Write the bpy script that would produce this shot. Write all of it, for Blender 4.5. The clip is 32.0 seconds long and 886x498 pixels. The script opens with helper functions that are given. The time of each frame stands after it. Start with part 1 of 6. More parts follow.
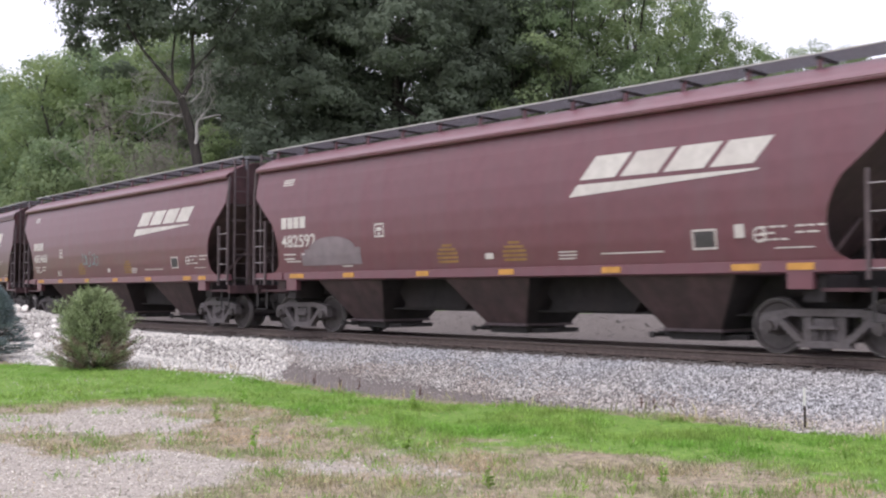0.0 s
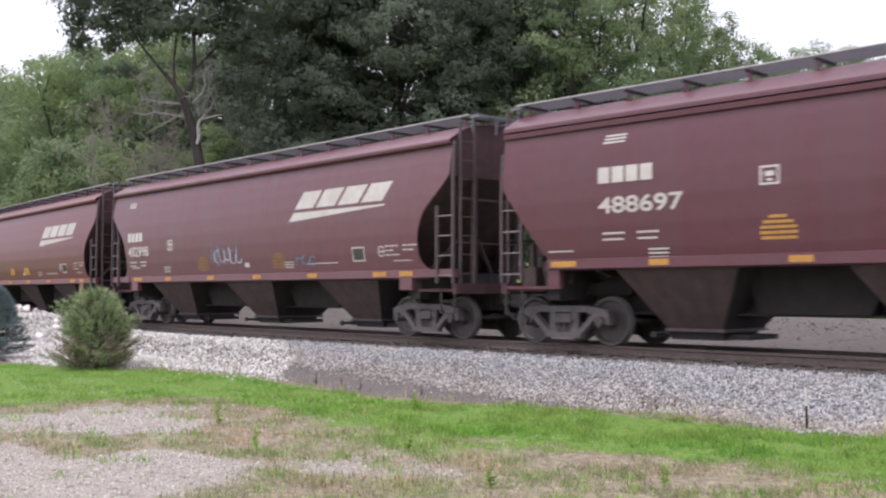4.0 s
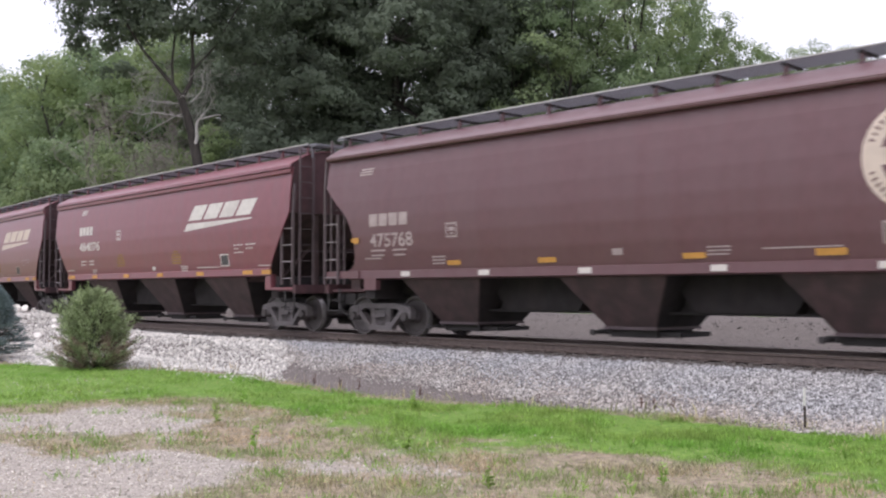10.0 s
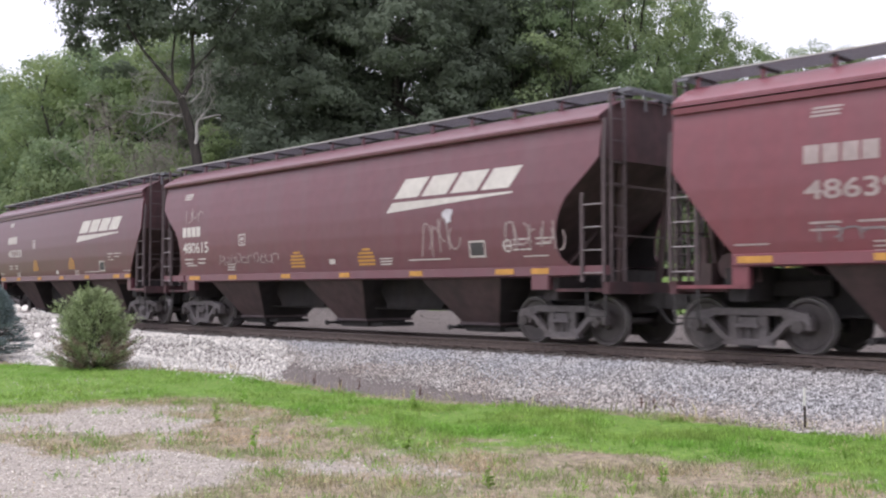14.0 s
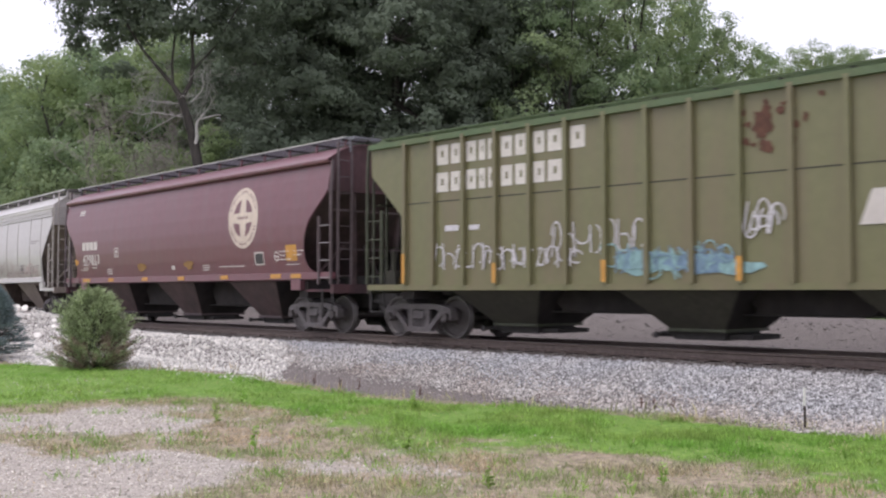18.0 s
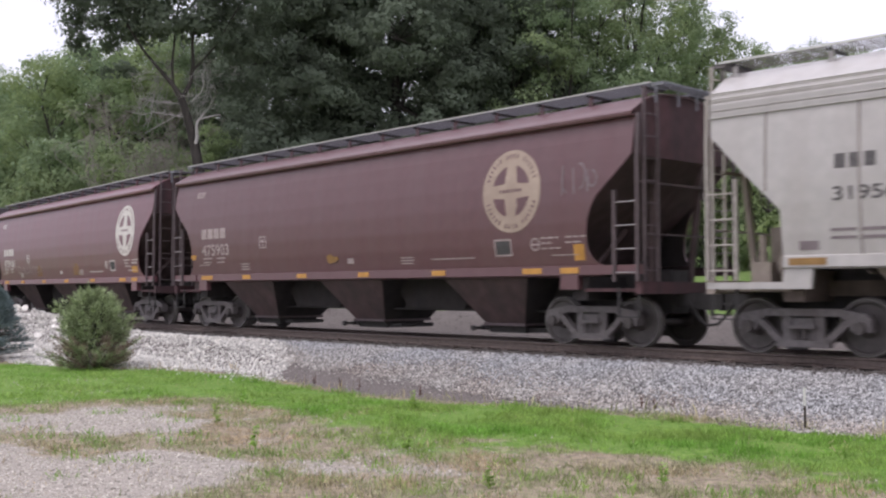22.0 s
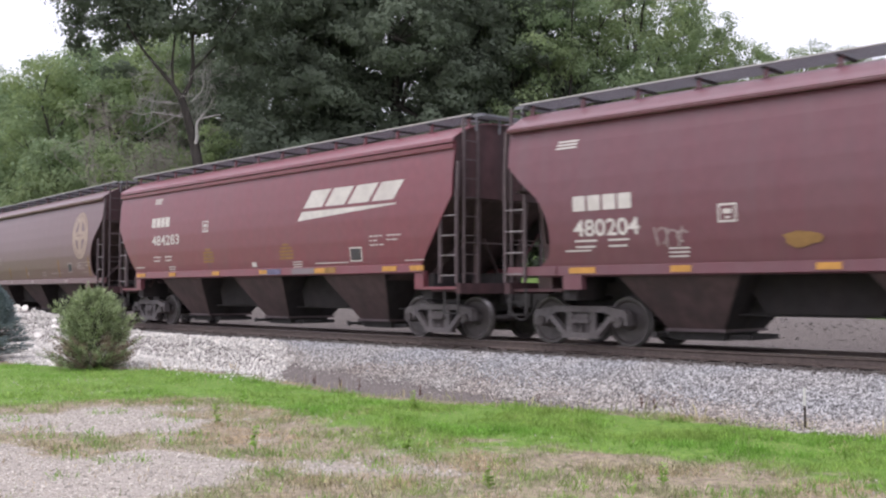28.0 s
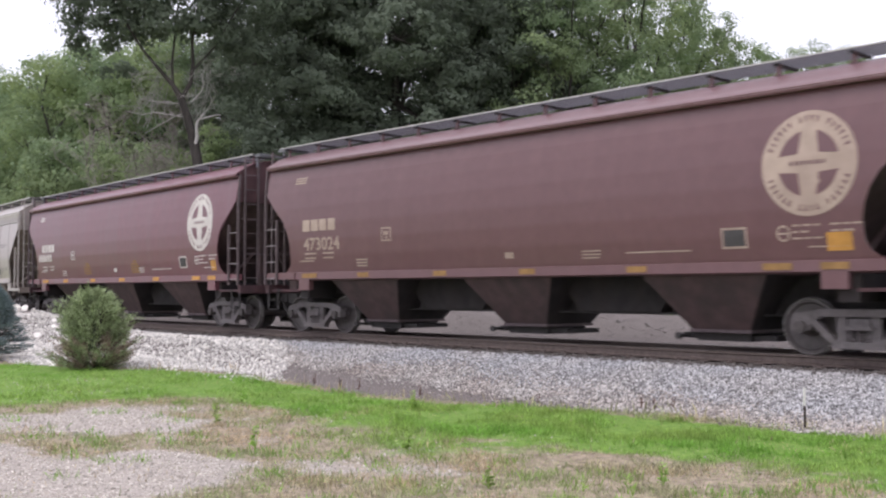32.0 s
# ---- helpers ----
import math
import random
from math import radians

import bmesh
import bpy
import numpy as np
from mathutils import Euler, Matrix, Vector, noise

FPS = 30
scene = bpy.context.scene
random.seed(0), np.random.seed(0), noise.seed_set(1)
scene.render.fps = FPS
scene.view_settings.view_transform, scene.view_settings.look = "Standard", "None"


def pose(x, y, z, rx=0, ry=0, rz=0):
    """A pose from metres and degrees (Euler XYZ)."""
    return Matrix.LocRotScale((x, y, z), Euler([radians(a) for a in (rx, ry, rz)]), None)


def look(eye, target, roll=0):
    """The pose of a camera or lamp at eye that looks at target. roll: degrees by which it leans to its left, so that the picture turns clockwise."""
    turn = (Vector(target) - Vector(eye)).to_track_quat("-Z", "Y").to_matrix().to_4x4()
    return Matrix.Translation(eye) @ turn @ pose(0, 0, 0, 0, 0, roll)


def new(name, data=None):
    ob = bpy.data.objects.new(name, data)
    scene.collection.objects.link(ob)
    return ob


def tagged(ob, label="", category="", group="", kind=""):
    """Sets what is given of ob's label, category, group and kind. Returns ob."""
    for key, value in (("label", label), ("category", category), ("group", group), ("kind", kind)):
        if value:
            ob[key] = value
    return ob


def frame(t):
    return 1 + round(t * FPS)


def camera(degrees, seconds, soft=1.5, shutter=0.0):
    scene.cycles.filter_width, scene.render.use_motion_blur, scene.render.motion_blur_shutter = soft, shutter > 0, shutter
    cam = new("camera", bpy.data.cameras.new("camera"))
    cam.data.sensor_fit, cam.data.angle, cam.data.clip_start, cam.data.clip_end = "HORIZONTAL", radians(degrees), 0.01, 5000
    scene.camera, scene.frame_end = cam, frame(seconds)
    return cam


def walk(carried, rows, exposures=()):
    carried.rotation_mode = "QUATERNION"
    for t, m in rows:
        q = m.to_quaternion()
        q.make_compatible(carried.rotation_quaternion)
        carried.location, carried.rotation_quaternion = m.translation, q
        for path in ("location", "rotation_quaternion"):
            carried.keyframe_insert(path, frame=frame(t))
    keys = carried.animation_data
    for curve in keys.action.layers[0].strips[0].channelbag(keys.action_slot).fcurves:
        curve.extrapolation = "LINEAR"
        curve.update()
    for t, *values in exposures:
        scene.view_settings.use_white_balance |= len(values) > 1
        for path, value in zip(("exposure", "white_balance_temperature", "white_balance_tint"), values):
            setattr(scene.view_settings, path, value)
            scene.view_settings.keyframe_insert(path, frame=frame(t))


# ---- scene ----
# The track is a long gentle curve. u runs along it in metres, lat across it
# (negative towards the camera); z = 0 is the top of the rails.
CURVE = 1 / 0.0031
ARC_A, ARC_B = -90.0, 25.0
EYE = Vector((0.0, -16.6456, 1.0165))
YAW, PITCH = radians(45.706), radians(2.4006)


def along(u):
    """Point and heading of the track's centre line at u."""
    c = min(max(u, ARC_A), ARC_B)
    a = c / CURVE
    x, y = CURVE * math.sin(a), CURVE * (1 - math.cos(a))
    return x + (u - c) * math.cos(a), y + (u - c) * math.sin(a), a


def at(u, lat, z=0.0):
    x, y, a = along(u)
    return Vector((x - lat * math.sin(a), y + lat * math.cos(a), z))


def at_np(u, lat):
    """Arrays of u and lat to world x and y."""
    c = np.clip(u, ARC_A, ARC_B)
    a = c / CURVE
    x = CURVE * np.sin(a) + (u - c) * np.cos(a) - lat * np.sin(a)
    y = CURVE * (1 - np.cos(a)) + (u - c) * np.sin(a) + lat * np.cos(a)
    return x, y


def lat_of(x, y):
    """World x and y (arrays) to u and lat."""
    ang = np.arctan2(x, CURVE - y)
    u = CURVE * ang
    lat = CURVE - np.hypot(x, CURVE - y)
    for end, side in ((ARC_A, -1), (ARC_B, 1)):
        a = end / CURVE
        px, py = CURVE * math.sin(a), CURVE * (1 - math.cos(a))
        du = (x - px) * math.cos(a) + (y - py) * math.sin(a)
        dl = -(x - px) * math.sin(a) + (y - py) * math.cos(a)
        out = du * side > 0
        u = np.where(out, end + du, u)
        lat = np.where(out, dl, lat)
    return u, lat


# ---- camera ----
cam = camera(46.84, 32.0, soft=2.2, shutter=0.22)


def aim(turn):
    a = YAW + radians(turn)
    fw = Vector((-math.cos(a) * math.cos(PITCH), math.sin(a) * math.cos(PITCH), math.sin(PITCH)))
    return look(EYE, EYE + fw * 10)


# the tripod is nudged now and then: turns of a tenth of a degree
NUDGE = ((0, 0), (1, -1), (2, -1.5), (3, -2), (3.5, -2.6), (5.5, -3), (6, -4), (8.5, -4), (9, -1), (9.5, 0), (15, 0), (21.5, 0),
         (23, -1.5), (24, -2.8), (25.5, -4), (27.5, 0), (29, -1.5), (30, -3), (30.5, 0), (32, 0))
# the lens closes a little while the pale cars pass
EXPOSURE = ((0, 0.18), (7.0, 0.18), (7.6, 0.05), (8.1, -0.06), (9.0, -0.08), (9.8, 0.1), (10.5, 0.18), (16.5, 0.18), (17.4, 0.15), (18, 0.09), (19.2, 0.06), (20, 0.06), (20.5, -0.06), (21, -0.28), (21.5, -0.27), (22, -0.04), (22.6, 0.12), (23.2, 0.18), (32, 0.18))
walk(cam, [(t, aim(s * 0.03166)) for t, s in NUDGE], EXPOSURE)

# ---- light: a bright overcast sky ----
world = bpy.data.worlds.new("overcast")
scene.world = world
world.use_nodes = True
wn, wl = world.node_tree.nodes, world.node_tree.links
wn.clear()
sky = wn.new("ShaderNodeTexSky")
sky.sky_type, sky.sun_disc = "NISHITA", False
sky.sun_elevation, sky.sun_rotation = radians(58), radians(200)
cloud = wn.new("ShaderNodeTexNoise")
cloud.inputs["Scale"].default_value, cloud.inputs["Detail"].default_value = 2.2, 5
ramp = wn.new("ShaderNodeValToRGB")
ramp.color_ramp.elements[0].position, ramp.color_ramp.elements[0].color = 0.3, (7.5, 7.45, 8.9, 1)
ramp.color_ramp.elements[1].position, ramp.color_ramp.elements[1].color = 0.6, (9.3, 9.05, 10.35, 1)
mix = wn.new("ShaderNodeMixRGB")
mix.inputs[0].default_value = 0.9
bgn, outn = wn.new("ShaderNodeBackground"), wn.new("ShaderNodeOutputWorld")
bgn.inputs["Strength"].default_value = 0.132
wl.new(cloud.outputs["Fac"], ramp.inputs[0])
wl.new(sky.outputs[0], mix.inputs[1])
wl.new(ramp.outputs[0], mix.inputs[2])
# an overcast sky is brightest overhead
up = wn.new("ShaderNodeTexCoord")
split = wn.new("ShaderNodeSeparateXYZ")
rise = wn.new("ShaderNodeMapRange")
rise.inputs[3].default_value, rise.inputs[4].default_value = 0.82, 1.5
dome = wn.new("ShaderNodeMixRGB")
dome.blend_type, dome.inputs[0].default_value = "MULTIPLY", 1.0
wl.new(up.outputs["Generated"], split.inputs[0])
wl.new(split.outputs["Z"], rise.inputs[0])
wl.new(mix.outputs[0], dome.inputs[1])
wl.new(rise.outputs[0], dome.inputs[2])
wl.new(dome.outputs[0], bgn.inputs[0])
wl.new(bgn.outputs[0], outn.inputs[0])
sun = new("sun", bpy.data.lights.new("sun", "SUN"))
sun.data.energy, sun.data.angle, sun.data.color = 1.5, radians(25), (1.0, 0.965, 0.95)
sun.matrix_world = look((0, 0, 50), (12, 22, 0))

# ---- materials ----
MATS = {}


def material(name, colour, rough=0.6, metal=0.0, vary=0.15, grain=8.0, stain=None, stain_amount=0.0, streak=False,
             bump=0.0, bump_scale=60.0, island=0.0, spec=0.5, coords="Object", stretch=(1, 1, 1), ramp2=None, thin=0.0):
    """A procedural surface: fine grain, broad stains or streaks, relief."""
    m = bpy.data.materials.new(name)
    m.use_nodes = True
    n, l = m.node_tree.nodes, m.node_tree.links
    b = n["Principled BSDF"]
    b.inputs["Roughness"].default_value, b.inputs["Metallic"].default_value = rough, metal
    b.inputs["Specular IOR Level"].default_value = spec
    tc, info = n.new("ShaderNodeTexCoord"), n.new("ShaderNodeObjectInfo")
    mp = n.new("ShaderNodeMapping")
    mp.inputs["Scale"].default_value = stretch
    off = n.new("ShaderNodeVectorMath")
    off.operation = "ADD"
    comb = n.new("ShaderNodeMath")
    comb.operation, comb.inputs[1].default_value = "MULTIPLY", 37.0
    l.new(info.outputs["Random"], comb.inputs[0])
    src = tc.outputs["Object"] if coords == "Object" else n.new("ShaderNodeNewGeometry").outputs["Position"]
    l.new(src, off.inputs[0])
    if coords == "Object":
        l.new(comb.outputs[0], off.inputs[1])
    l.new(off.outputs[0], mp.inputs["Vector"])
    fine = n.new("ShaderNodeTexNoise")
    fine.inputs["Scale"].default_value, fine.inputs["Detail"].default_value = grain, 6
    l.new(mp.outputs[0], fine.inputs["Vector"])
    r1 = n.new("ShaderNodeMapRange")
    r1.inputs[1].default_value, r1.inputs[2].default_value = 0.3, 0.7
    r1.inputs[3].default_value, r1.inputs[4].default_value = 1 - vary, 1 + vary
    l.new(fine.outputs["Fac"], r1.inputs[0])
    hue = n.new("ShaderNodeMixRGB")
    hue.blend_type, hue.inputs[0].default_value = "MULTIPLY", 1.0
    hue.inputs[1].default_value = (*colour, 1)
    if ramp2:
        big = n.new("ShaderNodeTexNoise")
        big.inputs["Scale"].default_value, big.inputs["Detail"].default_value = ramp2[1], 3
        l.new(mp.outputs[0], big.inputs["Vector"])
        rr = n.new("ShaderNodeMapRange")
        rr.inputs[1].default_value, rr.inputs[2].default_value = 0.38, 0.62
        l.new(big.outputs["Fac"], rr.inputs[0])
        two = n.new("ShaderNodeMixRGB")
        two.inputs[1].default_value, two.inputs[2].default_value = (*colour, 1), (*ramp2[0], 1)
        l.new(rr.outputs[0], two.inputs[0])
        l.new(two.outputs[0], hue.inputs[1])
    l.new(r1.outputs[0], hue.inputs[2])
    last = hue.outputs[0]
    if island:
        geo = n.new("ShaderNodeNewGeometry")
        r2 = n.new("ShaderNodeMapRange")
        r2.inputs[3].default_value, r2.inputs[4].default_value = 1 - island, 1 + island
        l.new(geo.outputs["Random Per Island"], r2.inputs[0])
        mi = n.new("ShaderNodeMixRGB")
        mi.blend_type, mi.inputs[0].default_value = "MULTIPLY", 1.0
        l.new(last, mi.inputs[1])
        l.new(r2.outputs[0], mi.inputs[2])
        last = mi.outputs[0]
    if stain:
        sp = n.new("ShaderNodeMapping")
        sp.inputs["Scale"].default_value = (1.6, 1.6, 0.16) if streak else (0.6, 0.6, 0.6)
        l.new(off.outputs[0], sp.inputs["Vector"])
        sn = n.new("ShaderNodeTexNoise")
        sn.inputs["Scale"].default_value, sn.inputs["Detail"].default_value = 1.5, 5
        l.new(sp.outputs[0], sn.inputs["Vector"])
        r3 = n.new("ShaderNodeMapRange")
        r3.inputs[1].default_value, r3.inputs[2].default_value = 0.4, 0.75
        r3.inputs[4].default_value = stain_amount
        l.new(sn.outputs["Fac"], r3.inputs[0])
        ms = n.new("ShaderNodeMixRGB")
        ms.inputs[2].default_value = (*stain, 1)
        l.new(r3.outputs[0], ms.inputs[0])
        l.new(last, ms.inputs[1])
        last = ms.outputs[0]
    l.new(last, b.inputs["Base Color"])
    if bump:
        bn, bt = n.new("ShaderNodeBump"), n.new("ShaderNodeTexNoise")
        bt.inputs["Scale"].default_value, bt.inputs["Detail"].default_value = bump_scale, 4
        l.new(mp.outputs[0], bt.inputs["Vector"])
        bn.inputs["Strength"].default_value, bn.inputs["Distance"].default_value = bump, 0.02
        l.new(bt.outputs["Fac"], bn.inputs["Height"])
        l.new(bn.outputs[0], b.inputs["Normal"])
    if thin:
        tr, ms2 = n.new("ShaderNodeBsdfTranslucent"), n.new("ShaderNodeMixShader")
        ms2.inputs[0].default_value = thin
        l.new(last, tr.inputs["Color"])
        l.new(b.outputs[0], ms2.inputs[1])
        l.new(tr.outputs[0], ms2.inputs[2])
        l.new(ms2.outputs[0], n["Material Output"].inputs["Surface"])
    MATS[name] = m
    return m


def paint(name, colour, stain, amount=0.45, rough=0.34):
    return material(name, colour, rough, vary=0.07, grain=5, stain=stain, stain_amount=amount, streak=True, bump=0.04, bump_scale=3, spec=0.5)


paint("maroon", (0.156, 0.062, 0.076), (0.15, 0.09, 0.1))
paint("deep_maroon", (0.122, 0.042, 0.055), (0.115, 0.06, 0.068))
paint("red", (0.195, 0.06, 0.074), (0.16, 0.078, 0.088))
paint("bright_red", (0.145, 0.026, 0.034), (0.13, 0.048, 0.052))
paint("old_brown", (0.125, 0.06, 0.067), (0.14, 0.083, 0.09))
paint("faded_brown", (0.142, 0.073, 0.078), (0.12, 0.058, 0.063))
paint("tan_grey", (0.362, 0.312, 0.29), (0.29, 0.25, 0.23), 0.45, 0.28)
material("seam_dirt", (0.245, 0.212, 0.197), 0.7, vary=0.3, grain=3, stretch=(1, 1, 0.3))
paint("pale_grey", (0.45, 0.42, 0.408), (0.37, 0.33, 0.315), 0.45, 0.28)
paint("green", (0.155, 0.148, 0.074), (0.17, 0.132, 0.084), 0.8)
material("fresh_green", (0.08, 0.12, 0.054), 0.5, vary=0.12, stain=(0.13, 0.13, 0.06), stain_amount=0.5)
material("grime", (0.088, 0.055, 0.055), 0.75, vary=0.25, grain=4, stain=(0.045, 0.036, 0.035), stain_amount=0.7, streak=True, bump=0.2)
material("tan_grime", (0.30, 0.25, 0.215), 0.8, vary=0.15, stain=(0.15, 0.12, 0.10), stain_amount=0.7, bump=0.2)
material("green_grime", (0.05, 0.047, 0.035), 0.85, vary=0.2, stain=(0.035, 0.03, 0.027), stain_amount=0.7, bump=0.2)
material("cast_steel", (0.13, 0.115, 0.117), 0.7, vary=0.25, grain=14, stain=(0.085, 0.066, 0.062), stain_amount=0.6, bump=0.3)
material("wheel_steel", (0.085, 0.072, 0.072), 0.5, 0.25, vary=0.2, grain=10, stain=(0.05, 0.042, 0.04), stain_amount=0.5)
# near-black and dark tan that put the underbody shade into colour
material("deep_shade", (0.028, 0.024, 0.025), 0.9, vary=0.3, grain=4, stain=(0.05, 0.036, 0.034), stain_amount=0.5, streak=True, bump=0.15)
material("deep_shade_tan", (0.105, 0.08, 0.068), 0.9, vary=0.3, grain=4, stain=(0.06, 0.045, 0.04), stain_amount=0.7, bump=0.15)
material("old_green", (0.06, 0.066, 0.042), 0.7, vary=0.25, grain=7, stain=(0.045, 0.04, 0.032), stain_amount=0.6)
material("tread_steel", (0.24, 0.225, 0.22), 0.4, 0.6, vary=0.3, grain=6)
material("black_steel", (0.035, 0.031, 0.031), 0.8, vary=0.2)
material("galvanised", (0.20, 0.198, 0.22), 0.6, 0.1, vary=0.15, grain=20)
material("pale_edge", (0.55, 0.54, 0.53), 0.5, vary=0.15, grain=12)
# darker, streaked maroon for the end walls and platforms
material("dark_end_maroon", (0.088, 0.04, 0.045), 0.8, vary=0.2, grain=4, stain=(0.035, 0.027, 0.029), stain_amount=0.7, streak=True, bump=0.1)
material("dusty_steel", (0.105, 0.077, 0.081), 0.7, vary=0.2, grain=9)
# rungs lighter than their stiles: sunlight on them put into the colour
material("sunlit_rung", (0.26, 0.23, 0.235), 0.5, 0.2, vary=0.3, grain=9)
material("dusty_tan", (0.38, 0.34, 0.31), 0.7, vary=0.2, grain=9)
material("white_paint", (0.60, 0.56, 0.52), 0.6, vary=0.1, grain=6, stain=(0.42, 0.36, 0.34), stain_amount=0.5)
material("dull_white", (0.36, 0.29, 0.28), 0.7, vary=0.15, grain=6)
material("cream_paint", (0.60, 0.50, 0.42), 0.6, vary=0.1, grain=4, stain=(0.40, 0.32, 0.27), stain_amount=0.55)
material("old_cream", (0.40, 0.31, 0.25), 0.7, vary=0.12, grain=4, stain=(0.27, 0.19, 0.16), stain_amount=0.6)
material("yellow_paint", (0.50, 0.25, 0.055), 0.6, vary=0.15, grain=6)
material("faded_yellow", (0.27, 0.15, 0.05), 0.7, vary=0.2, grain=6)
material("black_paint", (0.06, 0.055, 0.055), 0.6, vary=0.15)
material("faded_black", (0.10, 0.09, 0.092), 0.7, vary=0.35, grain=9)
material("pink_paint", (0.46, 0.30, 0.29), 0.7, vary=0.2)
material("faded_scrawl", (0.36, 0.285, 0.265), 0.7, vary=0.3, grain=3)
material("grey_paint", (0.22, 0.18, 0.19), 0.7, vary=0.15, grain=3, stain=(0.16, 0.12, 0.125), stain_amount=0.5)
material("spray_blue", (0.16, 0.24, 0.33), 0.6, vary=0.3)
material("spray_navy", (0.13, 0.12, 0.20), 0.6, vary=0.3)
material("spray_teal", (0.22, 0.35, 0.36), 0.6, vary=0.3)
material("spray_white", (0.55, 0.52, 0.55), 0.6, vary=0.2)
material("rust", (0.10, 0.045, 0.03), 0.9, vary=0.3)
material("rail_steel", (0.13, 0.10, 0.09), 0.6, 0.4, vary=0.2, grain=10)
material("rail_head", (0.42, 0.40, 0.39), 0.28, 0.9, vary=0.05)
material("tie_wood", (0.07, 0.056, 0.048), 0.9, vary=0.3, grain=6, stretch=(1, 8, 8), bump=0.3)
material("ballast_bed", (0.12, 0.105, 0.10), 0.95, vary=0.35, grain=25, bump=0.6, bump_scale=40, coords="World")
material("ballast_stone", (0.315, 0.312, 0.32), 0.9, vary=0.2, grain=12, island=0.66, coords="World", ramp2=((0.335, 0.318, 0.31), 0.5))
material("foot_stone", (0.355, 0.33, 0.31), 0.9, vary=0.25, grain=14, island=0.7, coords="World", ramp2=((0.30, 0.26, 0.235), 0.6))
material("white_rock", (0.60, 0.57, 0.53), 0.9, vary=0.2, grain=7, island=0.3, bump=0.4, bump_scale=15, coords="World")
material("tan_gravel", (0.125, 0.112, 0.108), 0.95, vary=0.2, grain=9, island=0.35, coords="World")
material("pebble", (0.43, 0.39, 0.345), 0.9, vary=0.15, grain=20, island=0.4, coords="World")
material("grass_blade", (0.195, 0.375, 0.068), 0.6, vary=0.28, grain=3, island=0.35, coords="World", ramp2=((0.285, 0.405, 0.105), 0.8), spec=0.12, thin=0.3)
material("weed_blade", (0.265, 0.34, 0.14), 0.75, vary=0.25, grain=3, island=0.4, coords="World", ramp2=((0.33, 0.35, 0.19), 0.9), spec=0.1, thin=0.2)
material("dry_blade", (0.47, 0.37, 0.24), 0.8, vary=0.2, grain=3, island=0.5, coords="World", ramp2=((0.325, 0.335, 0.19), 0.9), spec=0.1)
material("bark", (0.052, 0.044, 0.04), 0.95, vary=0.35, grain=6, stretch=(1, 1, 0.2), bump=0.6, bump_scale=12)
material("dead_wood", (0.38, 0.355, 0.34), 0.9, vary=0.2, grain=8)
material("grey_wood", (0.26, 0.228, 0.21), 0.9, vary=0.2, grain=8)
material("leaf_dark", (0.165, 0.195, 0.145), 0.8, vary=0.25, grain=0.4, island=0.14, coords="World", spec=0.05, thin=0.5)
material("leaf_mid", (0.225, 0.29, 0.17), 0.8, vary=0.25, grain=0.4, island=0.16, coords="World", spec=0.05, thin=0.5, ramp2=((0.245, 0.30, 0.15), 0.22))
material("leaf_light", (0.215, 0.285, 0.165), 0.8, vary=0.25, grain=0.4, island=0.16, coords="World", spec=0.05, thin=0.5, ramp2=((0.275, 0.335, 0.16), 0.2))
material("needle", (0.30, 0.355, 0.195), 0.8, vary=0.3, grain=4, island=0.4, coords="World", spec=0.1)
material("needle_dry", (0.29, 0.225, 0.175), 0.8, vary=0.3, grain=4, island=0.3, coords="World", spec=0.1)
material("needle_blue", (0.17, 0.215, 0.215), 0.8, vary=0.25, grain=4, island=0.4, coords="World", spec=0.1)
material("yellow_siding", (0.40, 0.235, 0.065), 0.7, vary=0.12, grain=3, bump=0.1)
material("white_trim", (0.7, 0.68, 0.65), 0.6, vary=0.05)
material("roof_shingle", (0.10, 0.09, 0.085), 0.9, vary=0.3, grain=14)
glass = material("window_glass", (0.10, 0.12, 0.15), 0.08, vary=0.05, spec=0.8)
material("post_steel", (0.06, 0.045, 0.04), 0.8, vary=0.3)


